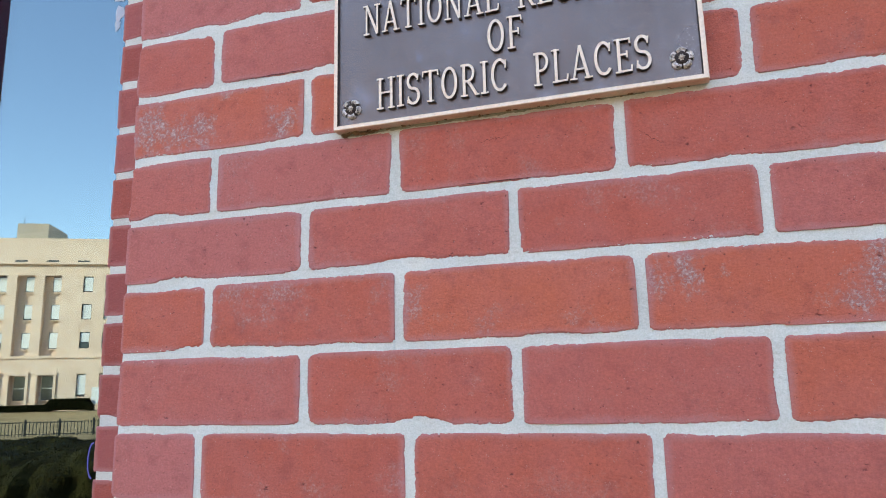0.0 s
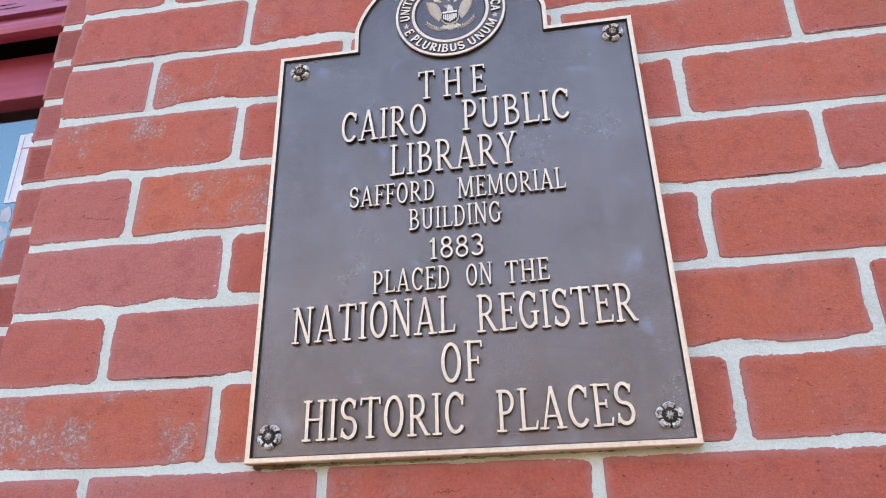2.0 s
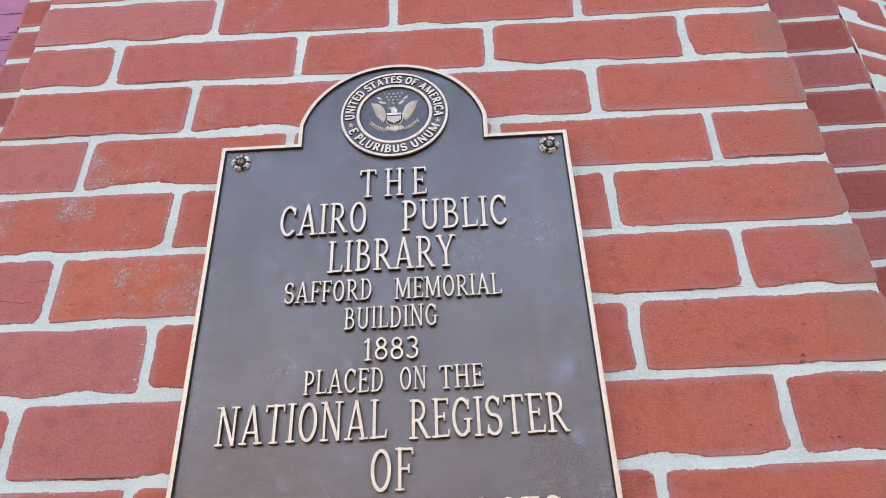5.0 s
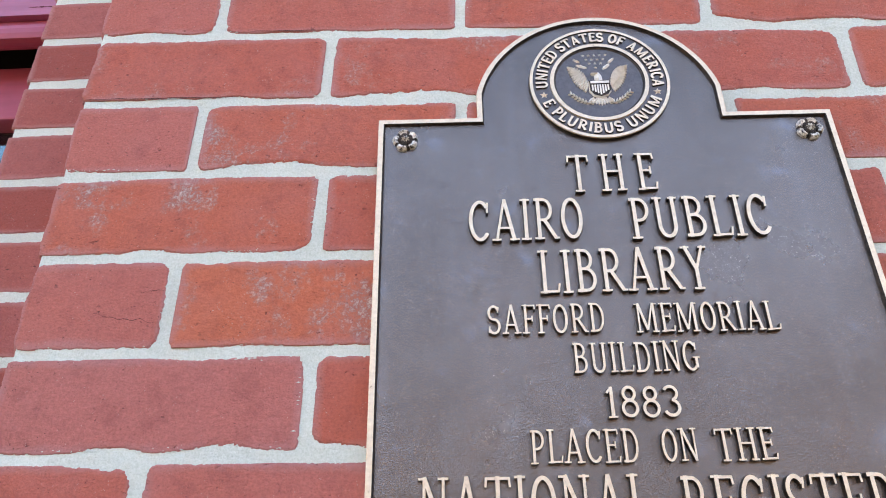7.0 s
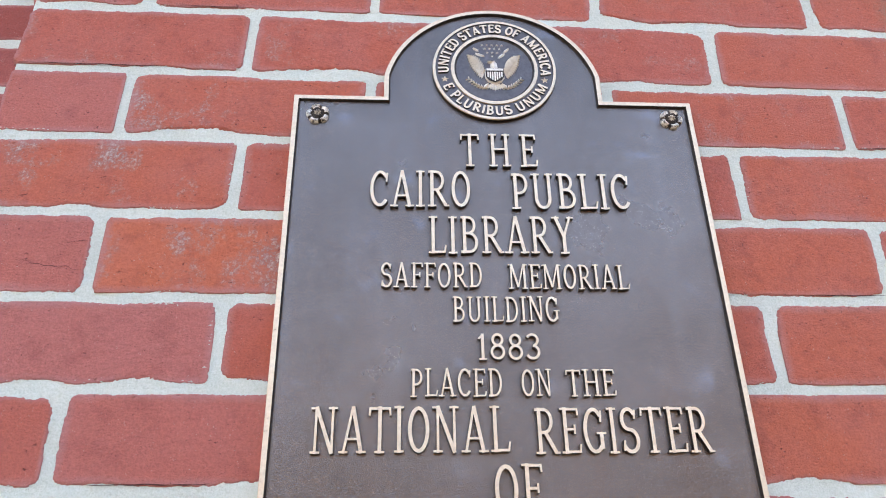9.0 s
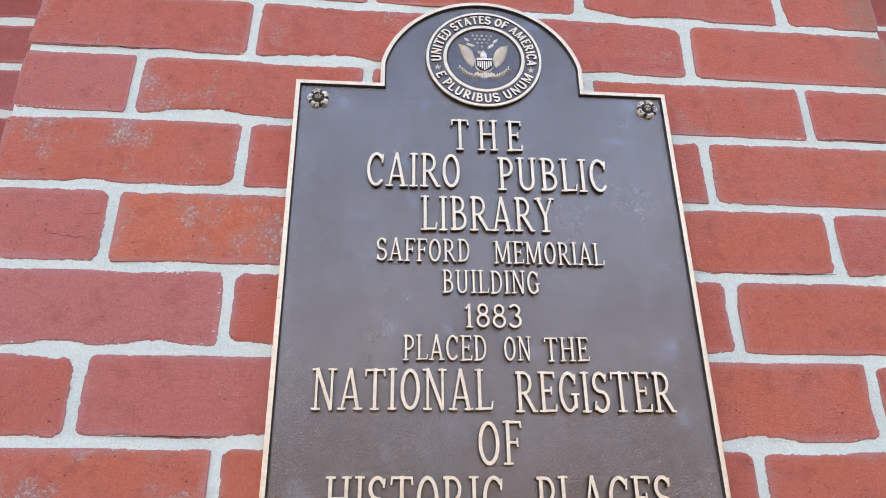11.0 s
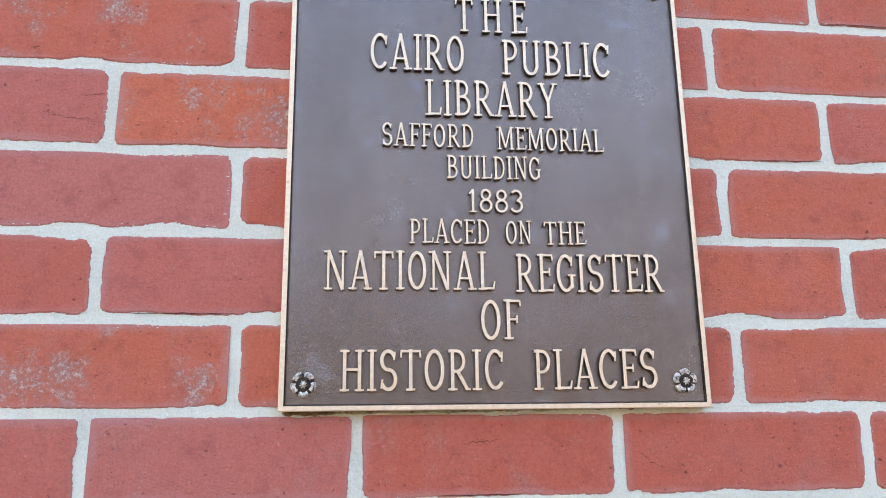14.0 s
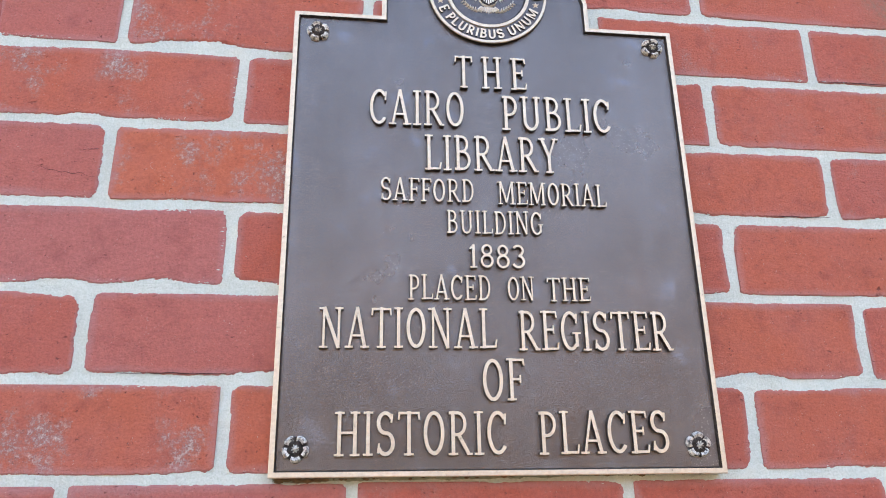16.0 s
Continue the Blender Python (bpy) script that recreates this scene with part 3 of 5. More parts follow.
GLYPHS = {
    "I": (0.30, stem(0.15)),
    "H": (0.72, stem(0.15) + stem(0.57) + [line((0.15, 0.52), (0.57, 0.52), TN)]),
    "T": (0.62, stem(0.31, high=False) + [line((0.02, 0.955), (0.60, 0.955), TN), line((0.05, 0.98), (0.03, 0.80), 0.06), line((0.57, 0.98), (0.59, 0.80), 0.06)]),
    "E": (0.56, stem(0.15) + [line((0.15, 0.958), (0.50, 0.958), TN), line((0.15, 0.52), (0.40, 0.52), TN), line((0.15, 0.042), (0.52, 0.042), TN), line((0.49, 0.98), (0.51, 0.82), 0.06), line((0.40, 0.62), (0.40, 0.42), 0.06), line((0.51, 0.02), (0.54, 0.20), 0.06)]),
    "F": (0.53, stem(0.15) + [line((0.15, 0.958), (0.50, 0.958), TN), line((0.15, 0.50), (0.40, 0.50), TN), line((0.49, 0.98), (0.51, 0.82), 0.06), line((0.40, 0.60), (0.40, 0.40), 0.06)]),
    "L": (0.54, stem(0.15) + [line((0.15, 0.042), (0.50, 0.042), TN), line((0.49, 0.02), (0.53, 0.22), 0.06)]),
    "A": (0.70, [line((0.11, 0.0), (0.34, 1.0), TN), line((0.34, 1.0), (0.58, 0.0), TK), line((0.18, 0.30), (0.51, 0.30), 0.075), foot(0.11, 0.031, 0.23), foot(0.58, 0.031, 0.25)]),
    "N": (0.72, [line((0.14, 0.0), (0.14, 1.0), TN), line((0.14, 1.0), (0.58, 0.0), TK), line((0.58, 0.02), (0.58, 1.0), TN), foot(0.14, 0.031, 0.24), foot(0.10, 0.969, 0.2), foot(0.58, 0.969, 0.24)]),
    "M": (0.90, [line((0.13, 0.0), (0.15, 1.0), TN), line((0.16, 1.0), (0.44, 0.08), TK), line((0.44, 0.08), (0.72, 1.0), TN), line((0.74, 1.0), (0.75, 0.0), TK), foot(0.13, 0.031, 0.22), foot(0.75, 0.031, 0.24), foot(0.10, 0.969, 0.18), foot(0.79, 0.969, 0.18)]),
    "O": (0.64, [("closed", arc(0.32, 0.5, 0.235, 0.455, 0, 360, 28)[:-1], TK)]),
    "C": (0.60, [curve(arc(0.33, 0.5, 0.25, 0.455, 42, 318, 22)), line((0.52, 0.68), (0.54, 0.93), 0.065)]),
    "G": (0.64, [curve(arc(0.33, 0.5, 0.25, 0.455, 42, 312, 22)), line((0.52, 0.68), (0.54, 0.93), 0.065), line((0.52, 0.10), (0.52, 0.42), TK), foot(0.52, 0.44, 0.25)]),
    "D": (0.64, stem(0.15, low=False, high=False) + [curve([(0.04, 0.958), (0.24, 0.958)] + arc(0.28, 0.5, 0.27, 0.458, 90, -90, 16) + [(0.24, 0.042), (0.04, 0.042)], 0.10)]),
    "P": (0.55, stem(0.15, high=False) + [curve([(0.04, 0.958), (0.22, 0.958)] + arc(0.26, 0.70, 0.21, 0.258, 90, -90, 12) + [(0.15, 0.442)], 0.10)]),
    "R": (0.66, stem(0.15, high=False) + [curve([(0.04, 0.958), (0.24, 0.958)] + arc(0.28, 0.71, 0.20, 0.248, 90, -90, 12) + [(0.15, 0.462)], 0.10), line((0.30, 0.46), (0.57, 0.03), TK), foot(0.60, 0.03, 0.14)]),
    "B": (0.60, stem(0.15, low=False, high=False) + [curve([(0.04, 0.958), (0.24, 0.958)] + arc(0.27, 0.745, 0.18, 0.213, 90, -90, 10) + [(0.15, 0.532)], 0.095), curve([(0.15, 0.530), (0.26, 0.530)] + arc(0.29, 0.287, 0.22, 0.244, 90, -90, 12) + [(0.04, 0.043)], 0.10)]),
    "S": (0.54, [curve(arc(0.26, 0.735, 0.185, 0.225, 25, 255, 14) + arc(0.27, 0.275, 0.20, 0.235, 75, -155, 14), 0.115), line((0.42, 0.74), (0.45, 0.94), 0.062), line((0.10, 0.28), (0.07, 0.06), 0.062)]),
    "U": (0.70, [curve([(0.15, 1.0), (0.15, 0.30)] + arc(0.345, 0.30, 0.195, 0.26, 180, 360, 12) + [(0.54, 1.0)], 0.11), foot(0.15, 0.969, 0.24), foot(0.55, 0.969, 0.22)]),
    "Y": (0.66, [line((0.10, 1.0), (0.33, 0.46), TK), line((0.56, 1.0), (0.33, 0.46), TN), line((0.33, 0.0), (0.33, 0.50), TK), foot(0.33, 0.031), foot(0.11, 0.969, 0.22), foot(0.56, 0.969, 0.2)]),
    "1": (0.40, stem(0.22, high=False) + [line((0.08, 0.80), (0.24, 0.99), TN)]),
    "8": (0.56, [("closed", arc(0.28, 0.755, 0.165, 0.205, 0, 360, 20)[:-1], 0.10), ("closed", arc(0.28, 0.285, 0.205, 0.245, 0, 360, 20)[:-1], 0.10)]),
    "3": (0.54, [curve(arc(0.25, 0.745, 0.19, 0.215, 150, -75, 14), 0.10), curve(arc(0.25, 0.285, 0.215, 0.245, 85, -155, 14), 0.105)]),
}


def ribbon(bm, pts, width, closed, top, base):
    """A raised stroke with sloping sides; pts lie in the plaque's plane."""
    n = len(pts)
    rows = []
    for i, p in enumerate(pts):
        a = pts[i - 1] if (i or closed) else p
        c = pts[(i + 1) % n] if (i < n - 1 or closed) else p
        d = Vector((c[0] - a[0], c[1] - a[1]))
        d = d.normalized() if d.length else Vector((1, 0))
        s = Vector((-d.y, d.x))
        grow = 1.0
        if (i or closed) and (i < n - 1 or closed):
            e = Vector((p[0] - a[0], p[1] - a[1]))
            if e.length:
                e.normalize()
                grow = min(1.5, 1.0 / max(0.5, abs(d.dot(e))))
        row = []
        for k, y in ((0.58, base), (0.465, top), (-0.465, top), (-0.58, base)):
            q = Vector(p) + s * width * k * grow
            row.append(bm.verts.new((q.x, y, q.y)))
        rows.append(row)
    for i in range(n if closed else n - 1):
        r, q = rows[i], rows[(i + 1) % n]
        for k in range(3):
            bm.faces.new((r[k], r[k + 1], q[k + 1], q[k])).material_index = 0 if k == 1 else 1
    if not closed:
        bm.faces.new(rows[0]).material_index = 1
        bm.faces.new(rows[-1][::-1]).material_index = 1


def glyph_mesh(bm, ch, to_plane, scale, lift, base, serifs=True, heavy=1.0):
    for k, (kind, pts, width) in enumerate(GLYPHS[ch][1]):
        if kind == "serif" and not serifs:
            continue
        ribbon(bm, [to_plane(x, y) for x, y in pts], width * scale * heavy, kind == "closed", base - lift + (0.00012 if kind == "serif" else -0.00004 * k), base + 0.0003)


def word(text, x0, x1, z, cap, space=0.05):
    """A word from x0 to x1 with its foot at height z."""
    widths = [GLYPHS[c][0] for c in text]
    total = sum(widths) + space * (len(text) - 1)
    sx, at = (x1 - x0) / total, x0
    wide = min(cap, sx * 0.90)
    for c, wd in zip(text, widths):
        bm = bmesh.new()
        jig = random.uniform(-0.0003, 0.0003)
        glyph_mesh(bm, c, lambda x, y: (at + x * sx, z + jig + y * cap), wide, 0.0038, FACE)
        plaque_part("letter", bm, [M_BRASS, M_PATINA])
        at += (wd + space) * sx


word("THE", -0.0320, 0.0347, 2.1842, 0.0335, 0.27)
for text, x0, x1, z, cap in (
        ("CAIRO", -0.1088, -0.0235, 2.1450, 0.0350), ("PUBLIC", 0.0094, 0.1110, 2.1432, 0.0345),
        ("LIBRARY", -0.0600, 0.0597, 2.1023, 0.0340),
        ("SAFFORD", -0.0977, -0.0170, 2.0730, 0.0214), ("MEMORIAL", 0.0031, 0.0993, 2.0715, 0.0213),
        ("BUILDING", -0.0419, 0.0413, 2.0445, 0.0210), ("1883", -0.0243, 0.0248, 2.0147, 0.0204),
        ("PLACED", -0.0742, -0.0055, 1.9869, 0.0213), ("ON", 0.0077, 0.0309, 1.9868, 0.0204), ("THE", 0.0413, 0.0784, 1.9866, 0.0204),
        ("NATIONAL", -0.1447, -0.0024, 1.9471, 0.0331), ("REGISTER", 0.0152, 0.1443, 1.9455, 0.0330),
        ("OF", -0.0160, 0.0189, 1.9057, 0.0335),
        ("HISTORIC", -0.1306, 0.0033, 1.8650, 0.0331), ("PLACES", 0.0272, 0.1329, 1.8646, 0.0330)):
    word(text, x0, x1, z, cap)

# the round seal
SX, SZ, SR = 0.0020, 2.2895, 0.0575
SEAL_Y = FACE - 0.0030


def ring_loop(bm, r, y, n=72):
    return [bm.verts.new((SX + r * math.cos(2 * math.pi * i / n), y, SZ + r * math.sin(2 * math.pi * i / n))) for i in range(n)]


bm = bmesh.new()
a, b, c = ring_loop(bm, SR, FACE + 0.001), ring_loop(bm, SR - 0.0006, SEAL_Y), ring_loop(bm, 0.0365, SEAL_Y)
d = ring_loop(bm, 0.0352, SEAL_Y + 0.0007)
bridge(bm, a, b, 1), bridge(bm, b, c, 2), bridge(bm, c, d, 1)
bm.faces.new(d).material_index = 2
seal = plaque_part("seal", bm, [M_BRONZE, M_PATINA, M_DISH], "round raised bronze seal with lettered ring")


def seal_part(name, bm, mats, label=""):
    ob = part(name, bm, mats, seal, label)
    ob.data.transform(plaque_inv)
    return ob


for r0, r1 in ((SR - 0.0006, SR - 0.0036), (0.0402, 0.0366)):
    bm = bmesh.new()
    q = [ring_loop(bm, r0, SEAL_Y + 0.0003), ring_loop(bm, r0 - 0.0003, SEAL_Y - 0.0012), ring_loop(bm, r1 + 0.0003, SEAL_Y - 0.0012), ring_loop(bm, r1, SEAL_Y + 0.0003)]
    for k in range(3):
        bridge(bm, q[k], q[k + 1], 0 if k < 2 else 1)
    seal_part("brass_ring", bm, [M_BRASS, M_PATINA], "worn brass ring")


def around(text, a0, a1, radius, cap, outward):
    """Letters along an arc from angle a0 to a1 (degrees), their heads outward or inward."""
    widths = [GLYPHS[c][0] if c != " " else 0.30 for c in text]
    total = sum(widths)
    at = 0.0
    for c, wd in zip(text, widths):
        mid = radians(a0 + (a1 - a0) * (at + wd / 2) / total)
        at += wd
        if c == " ":
            continue
        up = Vector((math.cos(mid), math.sin(mid))) * (1 if outward else -1)
        side = Vector((up.y, -up.x))
        foot_at = Vector((SX, SZ)) + Vector((math.cos(mid), math.sin(mid))) * radius
        sx = abs(radians(a1 - a0)) * (radius + cap / 2 * (1 if outward else -1)) / total * 0.93
        bm = bmesh.new()
        glyph_mesh(bm, c, lambda x, y: foot_at + side * (x - wd / 2) * sx + up * y * cap, cap * 0.9, 0.0014, SEAL_Y, False, 2.15)
        seal_part("letter", bm, [M_BRASS, M_PATINA])


around("UNITED STATES OF AMERICA", 187.5, -10.5, 0.0424, 0.0094, True)
around("E PLURIBUS UNUM", 202, 338, 0.0520, 0.0094, False)


def star(bm, cx, cz, r, y, lift=0.001):
    tip = bm.verts.new((cx, y - lift, cz))
    pts = [bm.verts.new((cx + (r if i % 2 == 0 else r * 0.42) * math.sin(i * math.pi / 5), y + 0.0002, cz + (r if i % 2 == 0 else r * 0.42) * math.cos(i * math.pi / 5))) for i in range(10)]
    for i in range(10):
        bm.faces.new((tip, pts[i], pts[(i + 1) % 10]))


for ang in (194.5, 345):
    bm = bmesh.new()
    star(bm, SX + 0.0472 * math.cos(radians(ang)), SZ + 0.0472 * math.sin(radians(ang)), 0.0044, SEAL_Y)
    seal_part("star", bm, M_BRASS)
DISH = SEAL_Y + 0.0007
for i in range(13):
    row, col = (0, i) if i < 5 else ((1, i - 5) if i < 9 else ((2, i - 9) if i < 12 else (3, 0)))
    count = (5, 4, 3, 1)[row]
    bm = bmesh.new()
    star(bm, SX - 0.0012 + (col - (count - 1) / 2) * 0.0046, SZ + 0.0288 - row * 0.0044, 0.0020, DISH, 0.0010)
    seal_part("star", bm, M_EMBLEM)


def leaf(bm, p, q, width, lift, y=DISH, mat=0):
    """A raised pointed lobe from p to q."""
    p, q = Vector(p), Vector(q)
    d = (q - p).normalized()
    s = Vector((-d.y, d.x)) * width / 2
    ring = [p + s * 0.5, p + (q - p) * 0.35 + s, p + (q - p) * 0.75 + s * 0.9, q, p + (q - p) * 0.75 - s * 0.9, p + (q - p) * 0.35 - s, p - s * 0.5]
    low = [bm.verts.new((SX + v.x, y + 0.0002, SZ + v.y)) for v in ring]
    mid = [bm.verts.new((SX + v.x, y - lift, SZ + v.y)) for v in (p + (q - p) * 0.08, p + (q - p) * 0.5, p + (q - p) * 0.9)]
    for f in ((low[0], low[1], mid[1], mid[0]), (low[1], low[2], mid[2], mid[1]), (low[2], low[3], mid[2]), (low[3], low[4], mid[2]), (low[4], low[5], mid[1], mid[2]), (low[5], low[6], mid[0], mid[1]), (low[6], low[0], mid[0])):
        bm.faces.new(f).material_index = mat


# emblem in low relief, one plain mesh
bm = bmesh.new()
def arch(a, b, c, t):
    """A point on the bend from a over b to c."""
    return Vector(a) * (1 - t) ** 2 + Vector(b) * 2 * t * (1 - t) + Vector(c) * t * t


for sgn in (-1, 1):
    for i in range(13):
        t = i / 12
        root = arch((-0.0195, 0.0150), (-0.0110, 0.0110), (-0.0098, -0.0030), t)
        tip = arch((-0.0252, 0.0165), (-0.0235, -0.0030), (-0.0125, -0.0108), t)
        leaf(bm, (sgn * -root.x, root.y), (sgn * -tip.x, tip.y), 0.0024, 0.0016)
    for i in range(9):
        t = i / 8
        root = arch((-0.0180, 0.0152), (-0.0100, 0.0118), (-0.0092, -0.0010), t)
        tip = arch((-0.0225, 0.0120), (-0.0175, 0.0010), (-0.0112, -0.0055), t)
        leaf(bm, (sgn * -root.x, root.y), (sgn * -tip.x, tip.y), 0.0025, 0.0026)
    for i in range(7):
        t = i / 6
        p = arch((sgn * 0.0095, -0.0215), (sgn * 0.0170, -0.0195), (sgn * 0.0235, -0.0115), t)
        leaf(bm, p, p + Vector((sgn * 0.0032, -0.0008)), 0.0016, 0.0013)
        leaf(bm, p, p + Vector((sgn * 0.0006, 0.0034)), 0.0016, 0.0013)
        leaf(bm, p - Vector((sgn * 0.0030, 0.0012)), p, 0.0010, 0.0012)
    leaf(bm, (sgn * 0.0060, -0.0165), (sgn * 0.0096, -0.0206), 0.0044, 0.0022)
for p, q, wd in (((-0.0190, 0.0252), (-0.0135, 0.0212), 0.0032), ((-0.0170, 0.0188), (-0.0080, 0.0150), 0.0036), ((0.0040, 0.0132), (0.0108, 0.0192), 0.0036), ((0.0095, 0.0202), (0.0148, 0.0250), 0.0032)):
    leaf(bm, p, q, wd, 0.0012)
for i in range(7):
    leaf(bm, ((i - 3) * 0.0011, -0.0160), ((i - 3) * 0.0024, -0.0245 + abs(i - 3) * 0.0008), 0.0024, 0.0014)
leaf(bm, (0.0, -0.0010), (-0.0005, 0.0095), 0.0070, 0.0028)
leaf(bm, (0.0002, 0.0078), (-0.0066, 0.0082), 0.0034, 0.0026)
out = [(-0.0090, 0.0006), (0.0090, 0.0006), (0.0090, -0.0100), (0.0060, -0.0146), (0.0, -0.0168), (-0.0060, -0.0146), (-0.0090, -0.0100)]
low = [bm.verts.new((SX + x, DISH, SZ + z)) for x, z in out]
top = [bm.verts.new((SX + x * 0.93, DISH - 0.0022, SZ - 0.0078 + (z + 0.0078) * 0.93)) for x, z in out]
bridge(bm, low, top, 0)
bm.faces.new(top).material_index = 1
for i in range(7):
    x = (i - 3) * 0.0021
    low_end = -0.0150 + abs(x) * 0.7
    ribbon(bm, [(SX + x, SZ + low_end), (SX + x, SZ - 0.0046)], 0.0014, False, DISH - 0.0028, DISH - 0.0018)
ribbon(bm, [(SX - 0.0076, SZ - 0.0020), (SX + 0.0076, SZ - 0.0020)], 0.0026, False, DISH - 0.0028, DISH - 0.0018)
seal_part("emblem", bm, [M_EMBLEM, M_PATINA], "raised brass emblem with a striped shield")


# flower-headed bolts
def petal_bolt(x, z, turn):
    bm = bmesh.new()
    n, rings = 60, [(0.0104, 0.0), (0.0102, -0.0022), (0.0085, -0.0042), (0.0062, -0.0030), (0.0042, -0.0034)]
    prev = None
    for r, y in rings:
        cur = []
        for i in range(n):
            a = 2 * math.pi * i / n
            lobe = abs(math.cos(2.5 * (a + turn)))
            rr = r * (0.80 + 0.20 * lobe ** 0.6) if r > 0.006 else r
            yy = y * (0.45 + 0.55 * lobe ** 0.5) if r > 0.006 else y + 0.0004 * math.cos(15 * a)
            cur.append(bm.verts.new((x + rr * math.cos(a), FACE + yy, z + rr * math.sin(a))))
        if prev:
            for i in range(n):
                j = (i + 1) % n
                f = bm.faces.new((prev[i], prev[j], cur[j], cur[i]))
                f.material_index = 0 if (0.006 < r < 0.0103 and abs(math.cos(2.5 * (2 * math.pi * i / n + turn))) > 0.34) else 1
        prev = cur
    bm.faces.new(prev).material_index = 1
    bolt = plaque_part("flower_bolt", bm, [M_BOLT, M_PATINA], "dark flower-shaped bolt head with worn petals")
    bm = bmesh.new()
    tip = bm.verts.new((x, FACE - 0.0062, z))
    pts = [bm.verts.new((x + (0.0034 if i % 2 else 0.0022) * math.cos(i * math.pi / 8), FACE - (0.0044 if i % 2 else 0.0036), z + (0.0034 if i % 2 else 0.0022) * math.sin(i * math.pi / 8))) for i in range(16)]
    low = [bm.verts.new((v.co.x, FACE - 0.003, v.co.z)) for v in pts]
    for i in range(16):
        bm.faces.new((tip, pts[i], pts[(i + 1) % 16]))
    bridge(bm, low, pts, 0)
    ob = part("bolt_centre", bm, M_BOLT, bolt)
    ob.data.transform(plaque_inv)
    return bolt


def bolt_metal():
    m, n, l, b = material("worn_bolt", 0.45, 0.15)
    co = n.new("ShaderNodeTexCoord").outputs["Object"]
    l.new(ramp(n, l, noise_tex(n, l, 420, 4, co, 0.7), [(0.38, (0.03, 0.03, 0.035)), (0.47, (0.45, 0.42, 0.37)), (0.62, (0.80, 0.76, 0.69))]), b.inputs["Base Color"])
    return m


M_BOLT = bolt_metal()
petal_bolt(-0.1588, 1.8712, 0.3)
petal_bolt(0.1572, 1.8708, 1.0)
petal_bolt(-0.1562, 2.2390, 0.7)
petal_bolt(0.1588, 2.2365, 0.1)

# crust and stain along the plaque's lower edge
bm = bmesh.new()
rng = random.Random(4)
for i in range(70):
    x = -0.172 + (rng.random() ** 2.2) * 0.34
    r = rng.uniform(0.0006, 0.0022) * (1.0 if x < -0.13 else 0.6)
    m4 = Matrix.Translation((x, rng.uniform(-0.004, 0.001), PZ0 - r * rng.uniform(0.0, 0.9))) @ Matrix.Diagonal((rng.uniform(1, 2.6) * r, r, r * rng.uniform(0.6, 1.1), 1))
    bmesh.ops.create_icosphere(bm, subdivisions=1, radius=1, matrix=m4)
tagged(finish("crust", bm, M_CRUST), "brown crumbly crust under the plaque's lower edge", "dirt", kind="stuff")


# green film on the joint under the plaque
bm = bmesh.new()
top, low = [], []
for i in range(61):
    x = -0.176 + 0.30 * i / 60
    w = 0.5 + noise.noise(Vector((x * 60, 1, 0)))
    top.append(bm.verts.new((x, -0.0004 + 0.0004 * noise.noise(Vector((x * 90, 0, 0))), PZ0 + 0.001)))
    low.append(bm.verts.new((x, 0.0016, PZ0 - 0.0015 - 0.0060 * max(0.0, w) * (1 - i / 75))))
for i in range(60):
    bm.faces.new((top[i], top[i + 1], low[i + 1], low[i]))
tagged(finish("green_film", bm, M_LICHEN), "greenish weather stain on mortar below the plaque", "stain", kind="stuff")


# ---- the window beside the pier ----
GLASS_Y = BACK + 0.100
window = tagged(empty("window_1", (-1.1, GLASS_Y, 1.6)), "crimson-painted wooden window reflecting the street", "window", kind="structure")
win_inv = Matrix.Translation((1.1, -GLASS_Y, -1.6))


def win_part(name, bm, mats, label="", parent=None):
    ob = part(name, bm, mats, parent or window, label)
    ob.data.transform(win_inv)
    return ob


def win_box(name, x0, x1, y0, y1, z0, z1, mat=None, bevel=0.003, label="", parent=None):
    bm = bmesh.new()
    add_box(bm, x0, x1, y0, y1, z0, z1, bevel)
    return win_part(name, bm, mat or M_PAINT, label, parent)


SASH, RAIL_Z = BACK + 0.070, 2.5035
win_box("top_rail", -1.60, JAMB - 0.030, SASH, SASH + 0.045, RAIL_Z, 2.594)
# dark sheet added behind the gap to stand for its shade
win_box("pocket_board", -1.75, JAMB - 0.001, BACK + 0.125, BACK + 0.14, 2.55, 2.72, M_GAP_SHADE, label="near-black sheet standing for the shade in the gap over the sash")
win_box("bottom_rail", -1.60, JAMB - 0.030, SASH, SASH + 0.045, 0.80, 0.90)
win_box("stile", JAMB - 0.055, JAMB - 0.030, SASH + 0.001, SASH + 0.044, 0.90, RAIL_Z)
win_box("mullion", -1.150, -1.075, SASH - 0.004, SASH + 0.046, 0.90, RAIL_Z)
win_box("stile", -1.60, -1.55, SASH + 0.001, SASH + 0.044, 0.90, RAIL_Z)
win_box("frame_post", JAMB - 0.032, JAMB + 0.002, BACK + 0.045, BACK + 0.12, 0.75, 2.655)
win_box("frame_post", -1.75, -1.60, BACK + 0.045, BACK + 0.12, 0.75, 2.655)
win_box("window_sill", -1.75, JAMB, BACK - 0.03, BACK + 0.16, 0.74, 0.798)
win_box("head_bead", -1.75, JAMB - 0.001, BACK + 0.008, BACK + 0.034, 2.588, 2.616, bevel=0.010)
win_box("head_fillet", -1.75, JAMB - 0.001, BACK + 0.028, BACK + 0.049, 2.6165, 2.6390, bevel=0.001)
def slant(x, y, z):
    """The boards over the window rise towards the pier."""
    return (x, y, z + (x - JAMB) * 0.295 if z > 2.7 else z)


